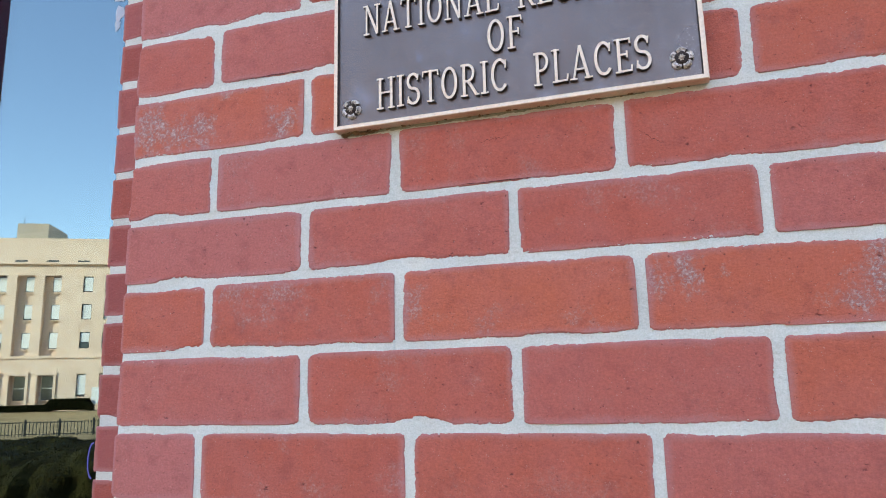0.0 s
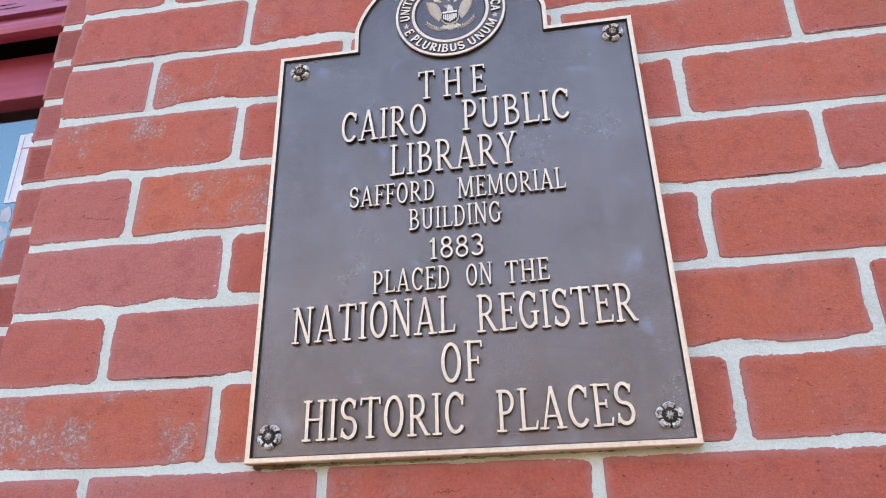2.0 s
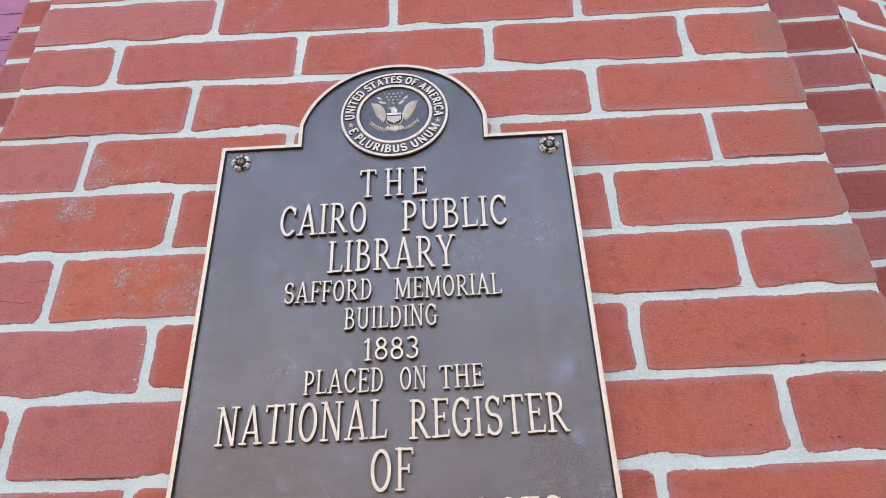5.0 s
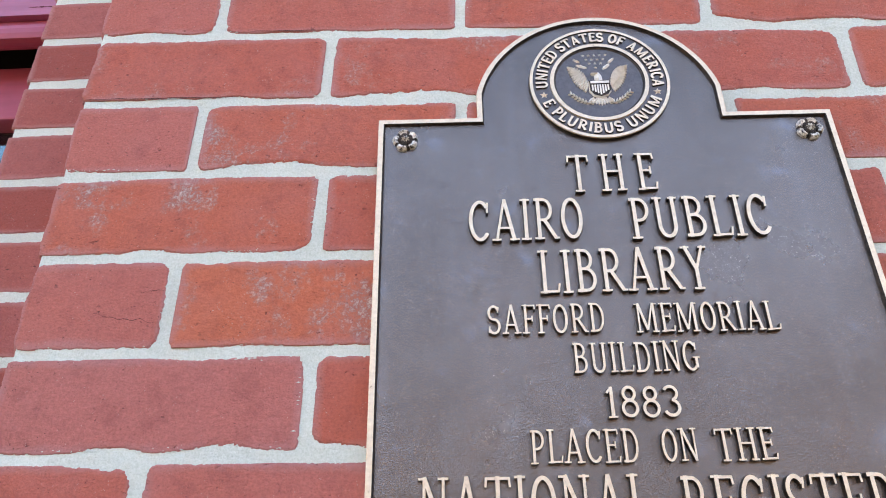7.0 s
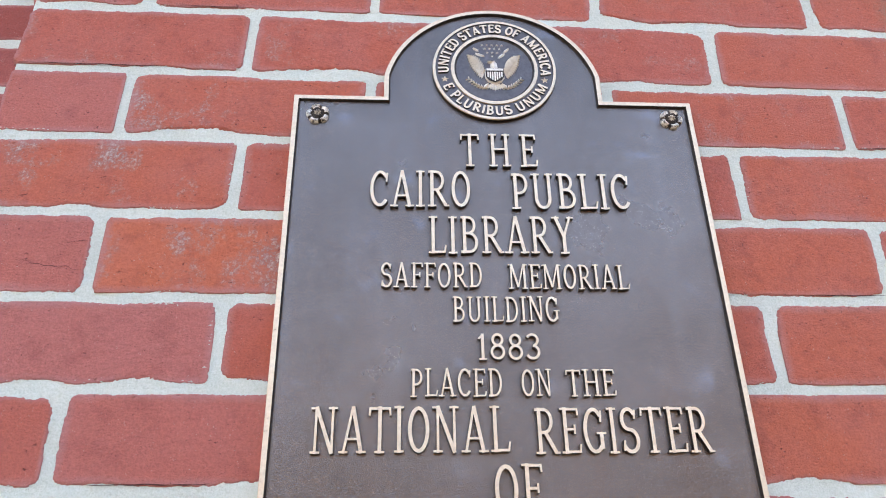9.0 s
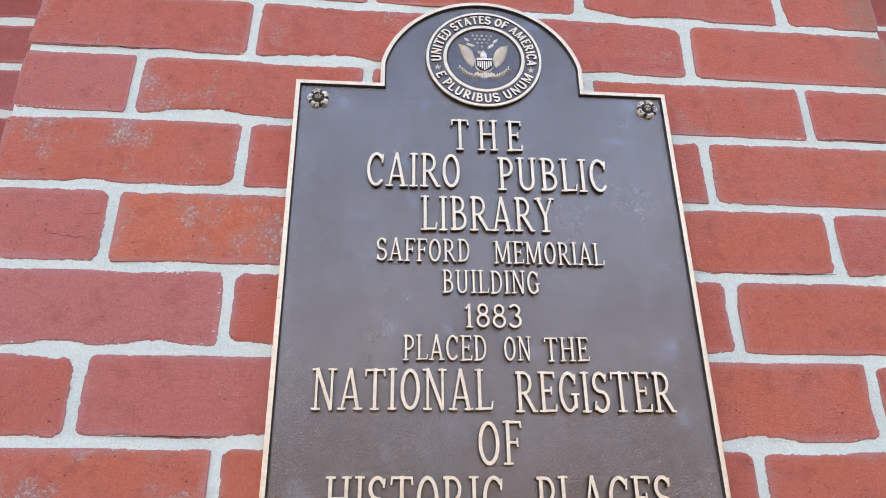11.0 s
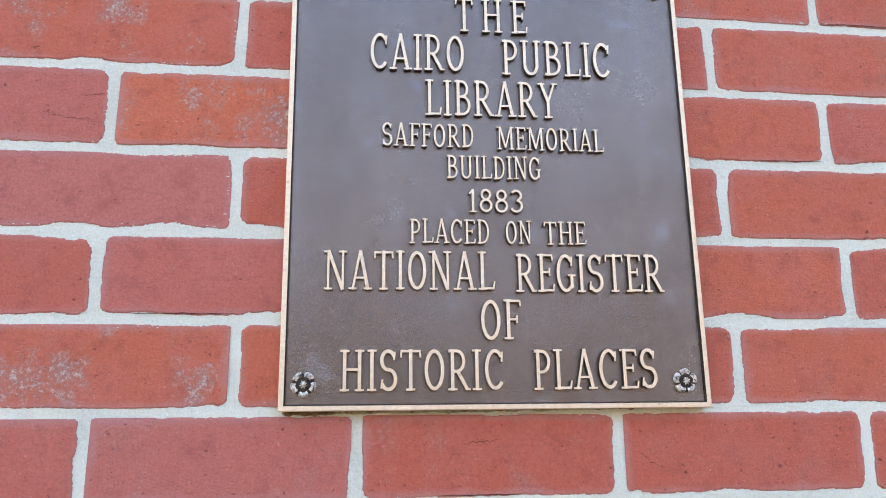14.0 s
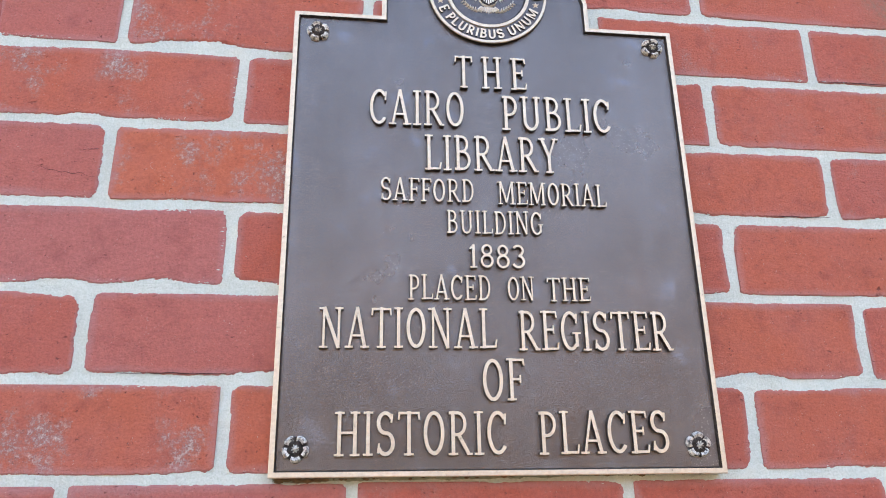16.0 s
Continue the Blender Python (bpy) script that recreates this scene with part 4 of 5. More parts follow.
bm = bmesh.new()
add_box(bm, -1.35, JAMB - 0.001, BACK + 0.018, BACK + 0.050, 2.640, 2.862, 0.0, slant)
win_part("head_board", bm, M_PAINT_OLD, "pink weathered board with cracked paint")
for i in range(7):
    z = 2.868 + 0.066 * i
    bm = bmesh.new()
    add_box(bm, -1.35, JAMB - 0.001, BACK + 0.020, BACK + 0.050, z, z + 0.0580, 0.003, slant)
    win_part("slanted_board", bm, M_PAINT_OLD)
crack_rng = random.Random(21)
for i in range(46):
    if i < 3:
        x0, x1, z = -0.86 + 0.07 * i, -0.80 + 0.07 * i, 2.777 + 0.0008 * i
    else:
        z = 2.655 + 0.0085 * (i % 11) + crack_rng.uniform(-0.001, 0.001)
        x0 = crack_rng.uniform(-1.05, -0.68)
        x1 = min(x0 + crack_rng.uniform(0.015, 0.075), JAMB - 0.004)
    bm = bmesh.new()
    row = None
    for k in range(13):
        t = k / 12
        wd = crack_rng.uniform(0.0005, 0.0018) * math.sin(math.pi * (0.05 + 0.9 * t))
        zz = z + 0.0004 * noise.noise(Vector((t * 5, i, 0)))
        cur = (bm.verts.new((x0 + (x1 - x0) * t, BACK + 0.0176, zz - wd)), bm.verts.new((x0 + (x1 - x0) * t, BACK + 0.0176, zz + wd)))
        if row:
            bm.faces.new((row[0], cur[0], cur[1], row[1]))
        row = cur
    win_part("paint_crack", bm, M_SPLIT)
win_box("backing_board", -1.75, JAMB - 0.001, BACK + 0.052, BACK + 0.09, 2.66, 3.35, M_PAINT)
for x0, x1 in ((-1.550, -1.150), (-1.075, JAMB - 0.055)):
    bm = bmesh.new()
    add_box(bm, x0, x1, GLASS_Y, GLASS_Y + 0.004, 0.90, RAIL_Z)
    pane = win_part("pane", bm, M_GLASS, "window pane reflecting sky")
    pane.visible_shadow = False

M_TAPE = speckled("clear_tape", (0.70, 0.74, 0.78), (0.85, 0.88, 0.90), 60, 0.35, 0.3, 0.002)
M_TAPE.node_tree.nodes["Principled BSDF"].inputs["Alpha"].default_value = 0.35
# notices and tape on the glass
notice = tagged(empty("notice", (-0.735, GLASS_Y, 2.38)), "white paper notice taped on window glass", "notice")


def on_glass(name, pts, mat, parent, y=-0.0012, thick=0.0006, label=""):
    bm = bmesh.new()
    a = [bm.verts.new((x, GLASS_Y + y, z)) for x, z in pts]
    b = [bm.verts.new((x, GLASS_Y + y + thick, z)) for x, z in pts]
    bm.faces.new(a), bm.faces.new(b[::-1])
    bridge(bm, a, b, 0)
    ob = finish(name, bm, mat, parent, label)
    if parent is not None:
        ob.data.transform(Matrix.Translation(-parent.location))
    return ob


on_glass("sheet", [(-0.776, 2.320), (-0.690, 2.322), (-0.690, 2.452), (-0.778, 2.450)], M_PAPER, notice)
for name, x0, x1, z0, z1, mat in (
        ("pink_rule", -0.770, -0.694, 2.4208, 2.4232, M_PINK), ("border_rule", -0.7690, -0.7678, 2.326, 2.446, M_INK), ("print_bar", -0.7555, -0.736, 2.4365, 2.4450, M_INK),
        ("print_bar", -0.7480, -0.700, 2.4280, 2.4300, M_INK), ("print_bar", -0.7500, -0.705, 2.4060, 2.4095, M_INK), ("print_bar", -0.7500, -0.712, 2.3960, 2.3990, M_INK), ("print_bar", -0.7500, -0.720, 2.3860, 2.3890, M_INK)):
    on_glass(name, [(x0, z0), (x1, z0), (x1, z1), (x0, z1)], mat, notice, -0.0018, 0.0005)
rng = random.Random(9)
for cx, cz, r in ((-0.768, 2.297, 0.014), (-0.766, 2.262, 0.013), (-0.770, 2.240, 0.009), (-0.845, 2.428, 0.013)):
    pts = [(cx + r * rng.uniform(0.5, 1.2) * math.cos(a * 0.628), cz + 1.4 * r * rng.uniform(0.5, 1.2) * math.sin(a * 0.628)) for a in range(10)]
    tagged(on_glass("tape_scrap", pts, M_TAPE, None), "torn clear tape scrap stuck on glass", "tape")
pts = [(-0.758 + 0.010 * math.cos(radians(a)), 1.492 + 0.028 * math.sin(radians(a))) for a in range(90, 271, 20)] + [(-0.758 + 0.0082 * math.cos(radians(a)), 1.492 + 0.0258 * math.sin(radians(a))) for a in range(270, 89, -20)]
tagged(on_glass("sticker", pts, M_BLUE, None), "blue and white sticker edge on glass", "sticker")

# ---- across the street: seen in the window's reflection ----
MIRROR = 2 * GLASS_Y
N_AZ, DP = radians(-28), 85.1
P0 = Vector((0.13 + 90 * math.sin(radians(-47)), -0.62 + 90 * math.cos(radians(-47))))
U = Vector((math.cos(N_AZ), -math.sin(N_AZ)))
W = Vector((-math.sin(N_AZ), -math.cos(N_AZ)))


def across(u, w, v):
    """Along the far facade, out from it towards the library, and up."""
    p = P0 + U * u + W * w
    return (p.x, MIRROR - p.y, v)


def far_box(name, u0, u1, w0, w1, v0, v1, mat, parent=None, label=""):
    bm = bmesh.new()
    add_box(bm, u0, u1, w0, w1, v0, v1, 0, across)
    return finish(name, bm, mat, parent, label)


office = tagged(empty("office_building"), "four-storey cream limestone public building in sunlight", "building")
BASE = -0.3
U0, U1 = -34.0, 17.0
COLS = [-32.35 + 2.85 * i for i in range(12)]
RECESS = [(c - 0.85, c + 0.97) for c in COLS]          # bays with sunken windows
PLAIN = [2.8, 5.15, 9.2, 13.2]
far_box("body", U0 + 0.2, U1 - 0.2, -22, -0.75, BASE, 18.2, M_STONE, office)
edges = [U0] + [e for r in RECESS for e in r] + [U1]
for i in range(0, len(edges) - 2, 2):
    far_box("pilaster", edges[i], edges[i + 1], -0.75, 0, 5.75, 14.75, M_STONE, office)
ROWS_V = ((12.9, 14.65), (9.75, 11.5), (6.5, 8.35))
ends = [edges[-2]] + [v for p in PLAIN for v in (p - 0.53, p + 0.53)] + [U1]
for i in range(0, len(ends), 2):
    far_box("wall_strip", ends[i], ends[i + 1], -0.75, 0, 5.75, 14.75, M_STONE, office)
for p in PLAIN:
    for v0, v1 in ((5.75, 6.5), (8.35, 9.75), (11.5, 12.9), (14.65, 14.75)):
        far_box("wall_strip", p - 0.53, p + 0.53, -0.75, 0, v0, v1, M_STONE, office)
far_box("upper_wall", U0, U1, -0.75, 0, 14.75, 16.0, M_STONE, office)
far_box("cornice", U0 - 0.2, U1 + 0.2, -0.75, 0.35, 16.0, 16.25, M_STONE, office)
far_box("parapet", U0, U1, -0.75, 0.0, 16.25, 19.05, M_STONE, office)
far_box("belt_course", U0 - 0.1, U1 + 0.1, -0.75, 0.14, 5.45, 5.75, M_STONE, office)
for i in range(14):
    far_box("vent_slot", -31.5 + 3.3 * i, -30.2 + 3.3 * i, -0.02, 0.03, 16.32, 16.5, M_DARKPANE, office)
far_box("antenna", -6.9, -6.84, -6.0, -5.94, 22.0, 22.8, M_IRON, office)
far_box("penthouse", -7.4, -3.9, -12, -5.5, 18.2, 22.0, M_CONCRETE, office)


def far_window(u0, u1, v0, v1, w, parent, blind=True):
    pane = far_box("window", u0, u1, w - 0.15, w, v0, v1, M_DARKPANE, parent)
    if blind:
        far_box("blind", u0 + 0.08, u1 - 0.08, w, w + 0.03, v0 + (v1 - v0) * random.choice((0.06, 0.06, 0.1, 0.4)), v1 - 0.08, M_BLIND, pane)
    far_box("meeting_rail", u0, u1, w + 0.03, w + 0.07, (v0 + v1) / 2 - 0.04, (v0 + v1) / 2 + 0.04, M_BLIND, pane)
    far_box("sill", u0 - 0.05, u1 + 0.05, w, w + 0.12, v0 - 0.12, v0, M_STONE, pane)


for c in COLS:
    for v0, v1 in ROWS_V:
        far_window(c - 0.12, c + 0.95, v0, v1, -0.60, office)
for p in PLAIN:
    for v0, v1 in ROWS_V:
        far_window(p - 0.52, p + 0.52, v0, v1, -0.20, office)
# ground storey
gates = [(c - 0.72, c + 0.92) for c in COLS]
holes = gates + [(p - 0.55, p + 0.45) for p in PLAIN]
cut = [U0] + [e for h in holes for e in h] + [U1]
for i in range(0, len(cut), 2):
    far_box("ground_wall", cut[i], cut[i + 1], -0.75, 0.0, BASE, 5.45, M_STONE, office)
for a, b in gates:
    far_box("ground_wall", a, b, -0.75, 0.0, 3.6, 5.45, M_STONE, office)
    far_box("surround", a - 0.3, b + 0.3, 0.0, 0.22, 3.6, 3.95, M_STONE, office)
    far_box("surround", a - 0.28, a - 0.02, 0.0, 0.16, BASE, 3.6, M_STONE, office)
    far_box("surround", b + 0.02, b + 0.28, 0.0, 0.16, BASE, 3.6, M_STONE, office)
    far_window(a + 0.25, b, 0.9, 3.5, -0.6, office, False)
    far_box("step", a - 0.2, b + 0.2, 0.0, 0.9, BASE, BASE + 0.35, M_STONE, office)
for p in PLAIN:
    a, b = p - 0.55, p + 0.45
    far_box("ground_wall", a, b, -0.75, 0.0, 3.7, 5.45, M_STONE, office)
    far_box("ground_wall", a, b, -0.75, 0.0, BASE, 1.15, M_STONE, office)
    far_window(a, b, 1.2, 3.7, -0.25, office)
far_sign = tagged(far_box("sign_board", 4.4, 6.6, 1.4, 1.5, 0.4, 2.2, M_BLIND), "white sign board standing before the building", "sign")
for u in (4.7, 6.2):
    far_box("post", u, u + 0.1, 1.41, 1.49, -0.6, 0.4, M_IRON, far_sign)


# ground in one sheet, falling to the street and rising to the far lawn
def ground_z(w):
    d = DP - w
    if d < 14:
        return -0.3
    if d < 30:
        return -0.3 - 0.75 * (d - 14) / 16
    if d < 52:
        return -1.05
    return -1.05 + 0.75 * min(1, (d - 52) / 30)


verts, faces = [], []
us = [-700, -250, -120] + [-70 + 2.0 * i for i in range(66)] + [120, 250, 700]
ws = [-700, -250, -100, -40] + [-20 + 1.5 * i for i in range(84)] + [160, 300, 800]
for w in ws:
    for u in us:
        lump = noise.noise(Vector((u * 0.45, w * 0.45, 0))) * 0.10 + noise.noise(Vector((u * 1.3, w * 1.3, 3))) * 0.05
        verts.append(across(u, w, ground_z(w) + (lump if 3 < w < 70 else 0)))
for j in range(len(ws) - 1):
    for i in range(len(us) - 1):
        a = j * len(us) + i
        faces.append((a, a + len(us), a + len(us) + 1, a + 1))
me = bpy.data.meshes.new("ground")
me.from_pydata(verts, [], faces)
me.materials.append(M_LAWN)
ground = tagged(new("ground", me), "dry winter lawn sloping to the street", "ground", kind="structure")

# iron fence along the far lawn
fence = tagged(empty("fence"), "black iron picket fence along the lawn", "fence")
FW, FZ = DP - 50.0, -1.1
for k in range(22):
    u = -12.0 + 2.05 * k
    far_box("post", u, u + 0.10, FW, FW + 0.1, FZ, FZ + 1.12, M_IRON, fence)
for z in (0.15, 0.88):
    far_box("rail", -12, 31.5, FW + 0.03, FW + 0.07, FZ + z, FZ + z + 0.05, M_IRON, fence)
for k in range(210):
    u = -11.9 + 0.205 * k
    far_box("picket", u, u + 0.035, FW + 0.035, FW + 0.065, FZ + 0.05, FZ + 1.0, M_IRON, fence)


# unseen screen behind the street, added to brown the plaque's reflection and dim low bricks
bm = bmesh.new()
for k in range(24):
    a0, a1 = radians(-30 + 5 * k), radians(-30 + 5 * (k + 1))
    h = 15 + 2.5 * math.sin(k * 1.7)
    q = [bm.verts.new((50 * math.sin(a), 0.6 - 50 * math.cos(a), z)) for a, z in ((a0, -2), (a1, -2), (a1, h), (a0, h))]
    bm.faces.new(q)
tagged(finish("backdrop", bm, M_FAR), "unseen brown screen added to darken low reflections and light", "backdrop", kind="structure")


# clipped hedges: many leafy clumps
def hedge(name, u0, u1, w, z, height, deep, count, seed, label, leaf=(0.03, 0.075)):
    rng = random.Random(seed)
    verts, faces = [], []
    for i in range(count):
        u = rng.uniform(u0, u1)
        ends_in = min(1.0, 0.45 + min(u - u0, u1 - u) * 1.2)
        c = Vector((u, w + rng.uniform(-deep, deep) / 2, z + height * ends_in * rng.uniform(0.05, 1.0) ** 0.6))
        for k in range(3):
            n = Vector((rng.gauss(0, 1), rng.gauss(0, 1), rng.gauss(0, 1))).normalized()
            t = n.orthogonal().normalized()
            b = n.cross(t)
            s = rng.uniform(*leaf)
            first = len(verts)
            for q in (t * s, b * s * 0.6, -t * s, -b * s * 0.6):
                p = c + q + Vector((rng.uniform(-.08, .08), rng.uniform(-.08, .08), rng.uniform(-.06, .06)))
                verts.append(across(p.x, p.y, p.z))
            faces.append((first, first + 1, first + 2, first + 3))
    me = bpy.data.meshes.new(name)
    me.from_pydata(verts, [], faces)
    me.materials.append(M_HEDGE)
    return tagged(new(name, me), label, "hedge", kind="stuff")


hedge("hedge", 0.2, 4.7, 2.2, -0.35, 1.35, 1.6, 9000, 3, "dark evergreen hedge before the building")
hedge("hedge", -16, 0.6, 2.2, -0.35, 0.75, 1.2, 15000, 4, "low dark hedge along the building's foot")



def clipped_hedge(name, u0, u1, w, z, height, deep, label):
    """A clipped hedge with a rounded, lumpy skin under a coat of small leaves."""
    rng = random.Random(8)
    verts, faces, rows = [], [], 29
    steps = int((u1 - u0) / 0.09)

    def skin(u, t):
        a = math.pi * t
        lump = 1 + 0.10 * noise.noise(Vector((u * 0.9, t * 3, 1))) + 0.07 * noise.noise(Vector((u * 3.1, t * 9, 5)))
        side, up = -math.cos(a), math.sin(a) ** 0.45
        return Vector((u, w + deep / 2 * side * lump, z + height * up * lump))

    for k in range(steps + 1):
        for q in range(rows):
            p = skin(u0 + (u1 - u0) * k / steps, q / (rows - 1))
            verts.append(across(p.x, p.y, p.z))
    for k in range(steps):
        for q in range(rows - 1):
            a = k * rows + q
            faces.append((a, a + 1, a + rows + 1, a + rows))
    for i in range(90000):
        c = skin(rng.uniform(u0, u1), rng.uniform(0.04, 0.96))
        n = Vector((rng.gauss(0, 1), rng.gauss(0, 1), rng.gauss(0.8, 1))).normalized()
        t = n.orthogonal().normalized()
        b = n.cross(t)
        s = rng.uniform(0.010, 0.026)
        c += n * rng.uniform(0, 0.03)
        first = len(verts)
        for d in (t * s, b * s * 0.6, -t * s, -b * s * 0.6):
            verts.append(across(c.x + d.x, c.y + d.y, c.z + d.z))
        faces.append((first, first + 1, first + 2, first + 3))
    me = bpy.data.meshes.new(name)
    me.from_pydata(verts, [], faces)
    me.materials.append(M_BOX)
    return tagged(new(name, me), label, "hedge", kind="stuff")


clipped_hedge("hedge", 6, 40, DP - 17.5, -0.75, 1.30, 8.0, "clipped hedge before the library, shade and lit olive put into its colour")

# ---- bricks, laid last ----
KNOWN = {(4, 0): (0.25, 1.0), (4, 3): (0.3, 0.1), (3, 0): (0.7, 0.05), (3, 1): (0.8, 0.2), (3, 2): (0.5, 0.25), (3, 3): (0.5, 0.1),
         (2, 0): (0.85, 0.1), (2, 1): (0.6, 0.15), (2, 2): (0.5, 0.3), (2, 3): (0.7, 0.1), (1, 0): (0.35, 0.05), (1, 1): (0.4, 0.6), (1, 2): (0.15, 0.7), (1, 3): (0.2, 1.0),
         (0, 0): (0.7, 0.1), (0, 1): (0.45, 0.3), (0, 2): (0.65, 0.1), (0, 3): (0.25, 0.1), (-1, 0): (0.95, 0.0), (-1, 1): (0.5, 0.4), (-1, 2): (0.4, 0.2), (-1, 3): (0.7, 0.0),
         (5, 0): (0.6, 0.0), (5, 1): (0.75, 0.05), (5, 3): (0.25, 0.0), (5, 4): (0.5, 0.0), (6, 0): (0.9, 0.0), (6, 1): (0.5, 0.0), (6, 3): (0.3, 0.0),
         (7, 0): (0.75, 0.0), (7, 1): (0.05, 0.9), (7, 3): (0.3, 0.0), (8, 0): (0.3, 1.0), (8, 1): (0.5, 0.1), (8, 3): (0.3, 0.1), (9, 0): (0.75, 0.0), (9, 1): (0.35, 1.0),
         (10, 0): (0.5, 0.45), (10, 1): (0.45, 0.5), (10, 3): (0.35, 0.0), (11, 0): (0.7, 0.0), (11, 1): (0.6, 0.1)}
# upright joints of the courses that come into view
JOINTS = {-1: (-0.3335, -0.1056, 0.1120, 0.3220), 0: (-0.2148, -0.0022, 0.2094), 1: (-0.3289, -0.1145, 0.1085, 0.3220), 2: (-0.2160, 0.0004, 0.2129),
          3: (-0.3272, -0.1164, 0.1007, 0.3202), 4: (-0.2155, 0.0, 0.2110), 5: (-0.3290, -0.1120, 0.1060, 0.3230), 6: (-0.2208, 0.0, 0.2136),
          7: (-0.3285, -0.1120, 0.1070, 0.3206), 8: (-0.2226, 0.0, 0.2140), 9: (-0.3305, -0.1120, 0.1070, 0.3257), 10: (-0.2257, 0.0, 0.2163),
          11: (-0.3275, -0.1095, 0.1078, 0.3260), 12: (-0.2162, -0.0014, 0.2150)}
for k in range(-25, 20):
    fine = -4 <= k <= 14
    rnd = random.Random(1000 + k)
    inner = JOINTS.get(k, (-0.2175, -0.0010, 0.2130) if k % 2 == 0 else (-0.3285, -0.1110, 0.1070, 0.3220))
    cuts = [LEFT, *inner, RIGHT]
    for i, (a, b) in enumerate(zip(cuts, cuts[1:])):
        ga = 0.0 if i == 0 else HEAD / 2
        gb = 0.0 if i == len(cuts) - 2 else HEAD / 2
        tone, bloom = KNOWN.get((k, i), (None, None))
        # drop in brightness towards the right, put into the tone of unlisted bricks
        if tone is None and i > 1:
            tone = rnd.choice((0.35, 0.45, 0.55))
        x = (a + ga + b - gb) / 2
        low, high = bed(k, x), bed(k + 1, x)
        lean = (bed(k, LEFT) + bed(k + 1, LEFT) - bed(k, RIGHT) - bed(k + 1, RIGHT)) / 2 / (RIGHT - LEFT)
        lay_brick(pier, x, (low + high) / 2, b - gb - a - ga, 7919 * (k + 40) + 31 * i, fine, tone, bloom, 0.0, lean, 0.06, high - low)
# set-back bricks carry painted recess shade as well as their own deeper red
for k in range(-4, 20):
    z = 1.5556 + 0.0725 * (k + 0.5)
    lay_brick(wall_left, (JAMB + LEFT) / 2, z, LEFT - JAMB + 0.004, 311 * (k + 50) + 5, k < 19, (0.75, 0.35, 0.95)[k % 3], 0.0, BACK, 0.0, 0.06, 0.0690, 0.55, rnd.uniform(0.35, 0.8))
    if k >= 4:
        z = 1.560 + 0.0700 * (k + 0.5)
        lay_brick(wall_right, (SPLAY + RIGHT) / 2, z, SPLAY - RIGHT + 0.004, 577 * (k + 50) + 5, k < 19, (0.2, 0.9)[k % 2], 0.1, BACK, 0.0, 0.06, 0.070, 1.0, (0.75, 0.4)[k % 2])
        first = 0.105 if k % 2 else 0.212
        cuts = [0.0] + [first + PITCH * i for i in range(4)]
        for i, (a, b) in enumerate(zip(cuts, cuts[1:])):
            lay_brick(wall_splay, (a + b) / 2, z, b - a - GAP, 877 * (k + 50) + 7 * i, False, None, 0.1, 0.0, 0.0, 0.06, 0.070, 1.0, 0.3)

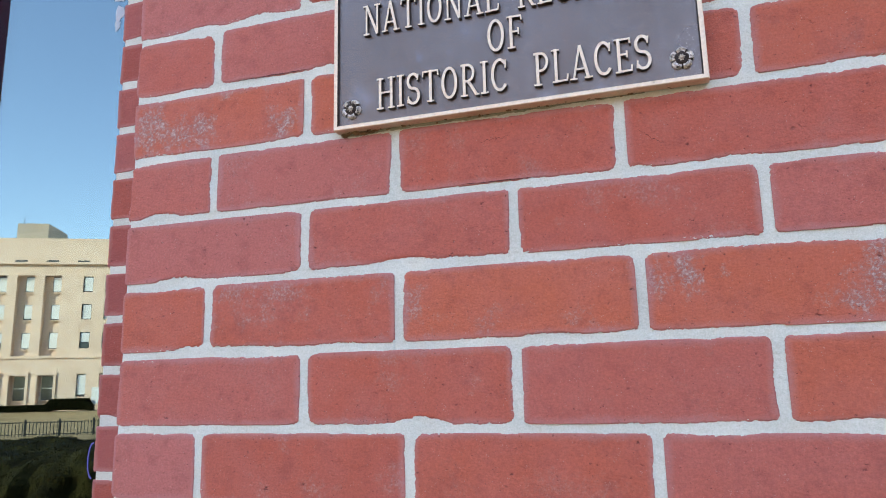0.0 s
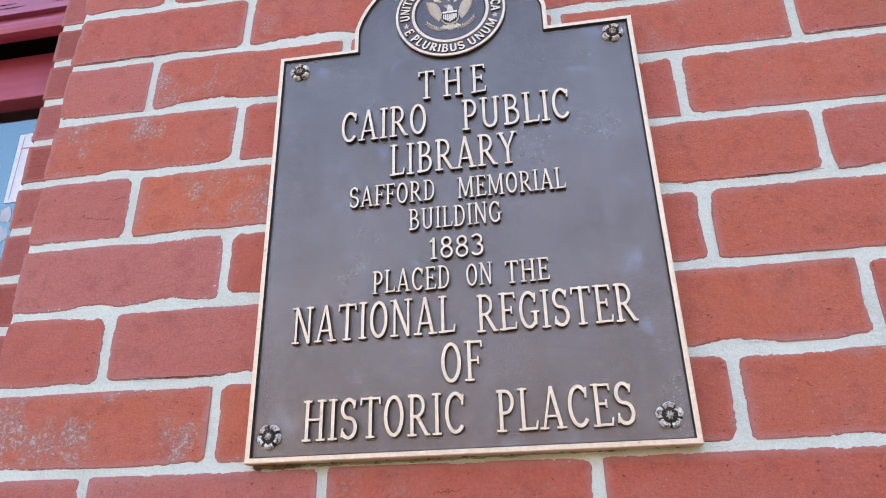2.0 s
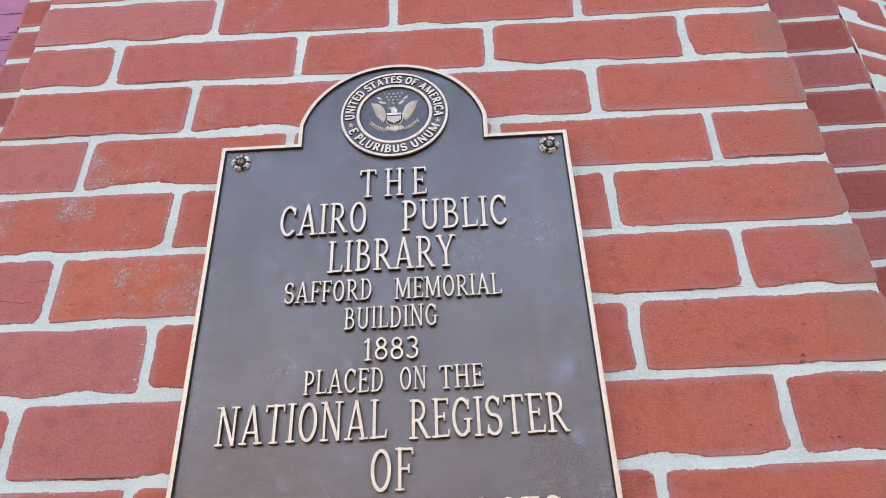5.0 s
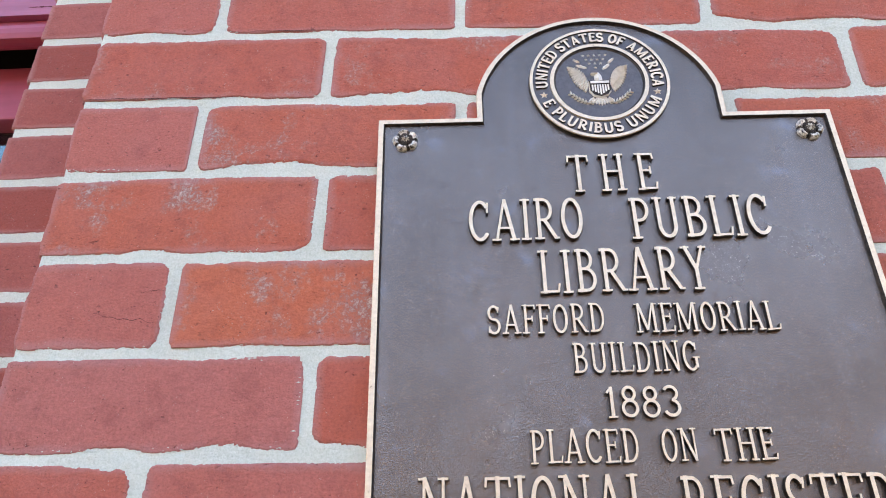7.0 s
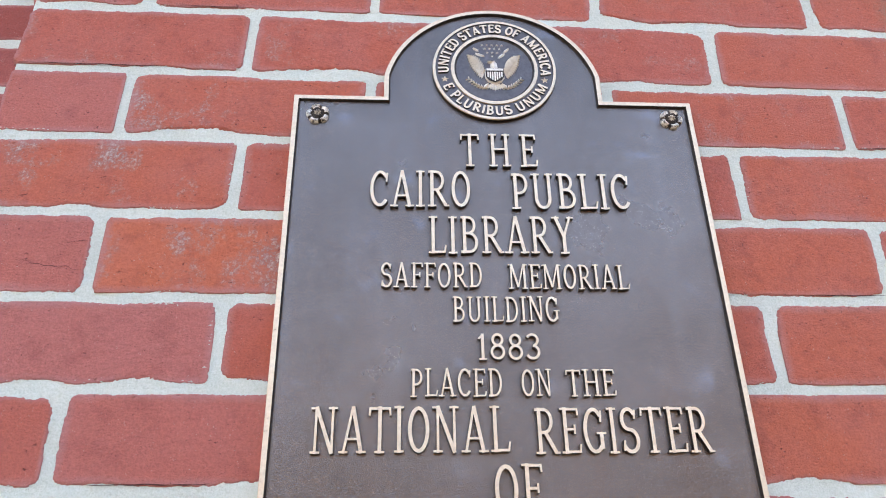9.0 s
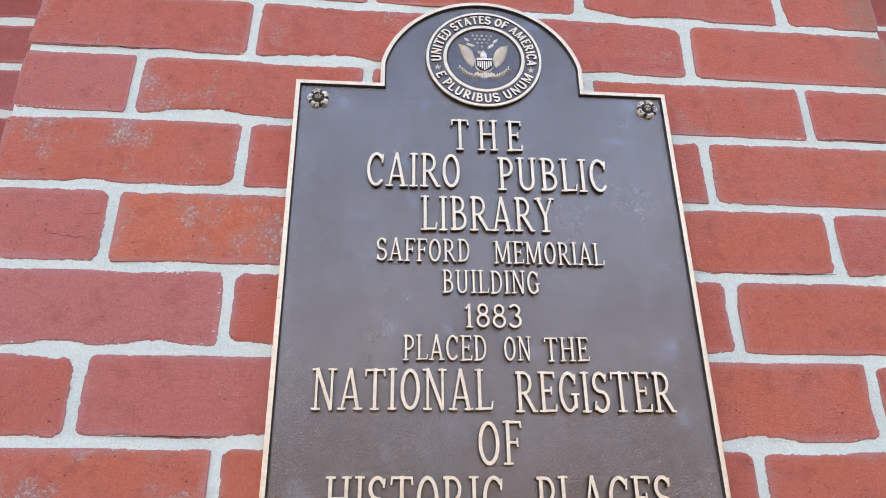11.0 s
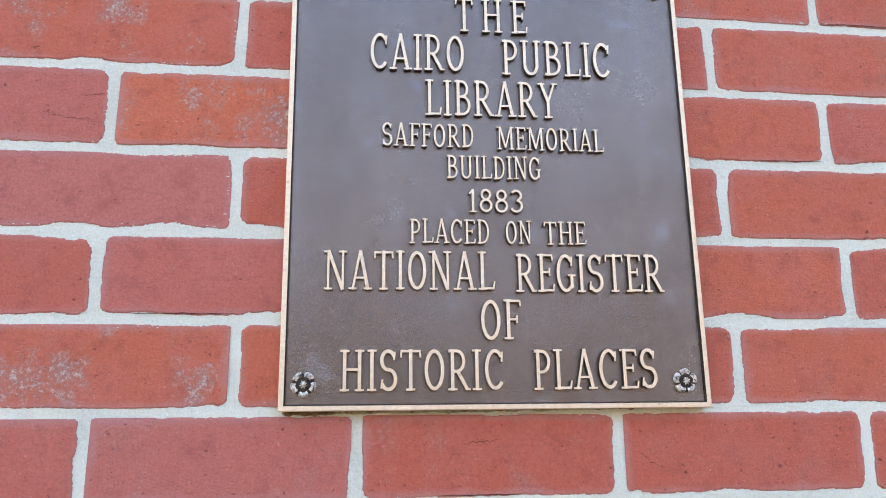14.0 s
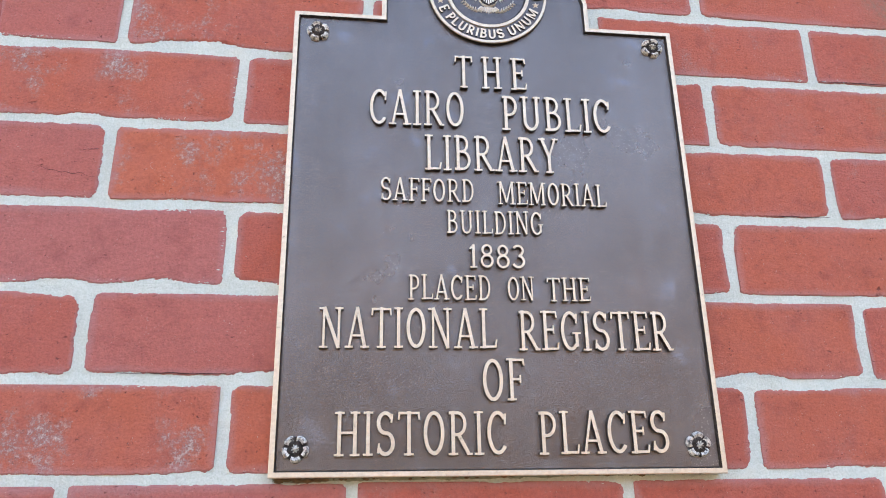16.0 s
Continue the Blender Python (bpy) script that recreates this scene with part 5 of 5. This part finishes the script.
# crumbs of mortar along the bricks' edges, and a few cracks
rng = random.Random(77)
verts, faces = [], []
for ob in [o for o in pier.children if o.name.startswith("brick")]:
    cx, cz = ob.location.x, ob.location.z
    if not 1.40 < cz < 2.60:
        continue
    w, h = ob.dimensions.x, ob.dimensions.z
    for i in range(110 if w > 0.15 else 60):
        side = rng.random()
        if side < 0.78:
            u, v, out = rng.uniform(-w / 2, w / 2), (-1 if rng.random() < 0.7 else 1) * (h / 2 - 0.0012), (0, 1)
        else:
            u, v, out = rng.choice((-1, 1)) * (w / 2 - 0.0012), rng.uniform(-h / 2, h / 2), (1, 0)
        if not LEFT + 0.006 < cx + u < RIGHT - 0.006:
            continue
        if noise.noise(Vector(((cx + u) * 28, cz * 31, (cz + v) * 28))) < 0.02:
            continue
        inward = abs(rng.gauss(0, 0.0012))
        u -= math.copysign(inward, u) * out[0]
        v -= math.copysign(inward, v) * out[1]
        lean = ob.rotation_euler.y
        x, z = cx + u + v * lean, cz + v - u * lean
        s = rng.uniform(0.0003, 0.0008) * rng.uniform(0.6, 1.3)
        first = len(verts)
        for d in ((1, 0, 0), (-1, 0, 0), (0, 0, 0.7), (0, 0, -0.7), (0, -0.6, 0)):
            verts.append((x + d[0] * s * rng.uniform(0.8, 3.2), 0.0003 + d[1] * s, z + d[2] * s * rng.uniform(0.7, 1.3)))
        for a, b, c in ((0, 2, 4), (2, 1, 4), (1, 3, 4), (3, 0, 4)):
            faces.append((first + a, first + b, first + c))
me = bpy.data.meshes.new("mortar_crumbs")
me.from_pydata(verts, [], faces)
me.materials.append(M_MORTAR)
crumbs = new("mortar_crumbs", me)
crumbs.parent = pier
tagged(crumbs, kind="stuff")
for x0, x1, z0, z1, seed in ((-0.386, -0.336, 2.1015, 2.0935, 1), (-0.352, -0.334, 2.118, 2.120, 2), (0.115, 0.135, 1.815, 1.800, 3), (-0.03, 0.0, 1.822, 1.826, 4), (0.345, 0.355, 2.335, 2.345, 5)):
    bm = bmesh.new()
    row = None
    for i in range(21):
        t = i / 20
        x, z = x0 + (x1 - x0) * t, z0 + (z1 - z0) * t + noise.noise(Vector((t * 6, seed * 5, 0))) * 0.003 + noise.noise(Vector((t * 20, seed, 3))) * 0.0007
        wd = 0.00032 * math.sin(math.pi * min(1, t * 1.02)) * (0.6 + 0.6 * noise.noise(Vector((t * 30, seed, 9)))) + 0.00004
        cur = (bm.verts.new((x, -0.00065, z - wd)), bm.verts.new((x, -0.00065, z + wd)))
        if row:
            bm.faces.new((row[0], cur[0], cur[1], row[1]))
        row = cur
    part("crack", bm, M_CRACK, pier, "thin dark crack in a brick")
# dark strips: shade of hairlines between a brick's lower edge and its bed joint
for k, x0, x1 in ((10, -0.436, -0.300), (9, 0.330, 0.428), (5, -0.300, -0.215), (11, -0.300, -0.235), (3, -0.050, 0.020), (7, 0.250, 0.315)):
    bm = bmesh.new()
    row = None
    for i in range(41):
        t = i / 40
        x = x0 + (x1 - x0) * t
        z = bed(k, x) + 0.0052 + noise.noise(Vector((x * 60, k, 2))) * 0.0009
        wd = 0.0005 * math.sin(math.pi * t) ** 0.4 * (0.7 + 0.8 * noise.noise(Vector((x * 110, k, 6)))) + 0.00003
        cur = (bm.verts.new((x, -0.0006, z - wd)), bm.verts.new((x, -0.0006, z + wd)))
        if row:
            bm.faces.new((row[0], cur[0], cur[1], row[1]))
        row = cur
    part("crack", bm, M_CRACK, pier, "thin dark strip for the shaded gap between brick and mortar")
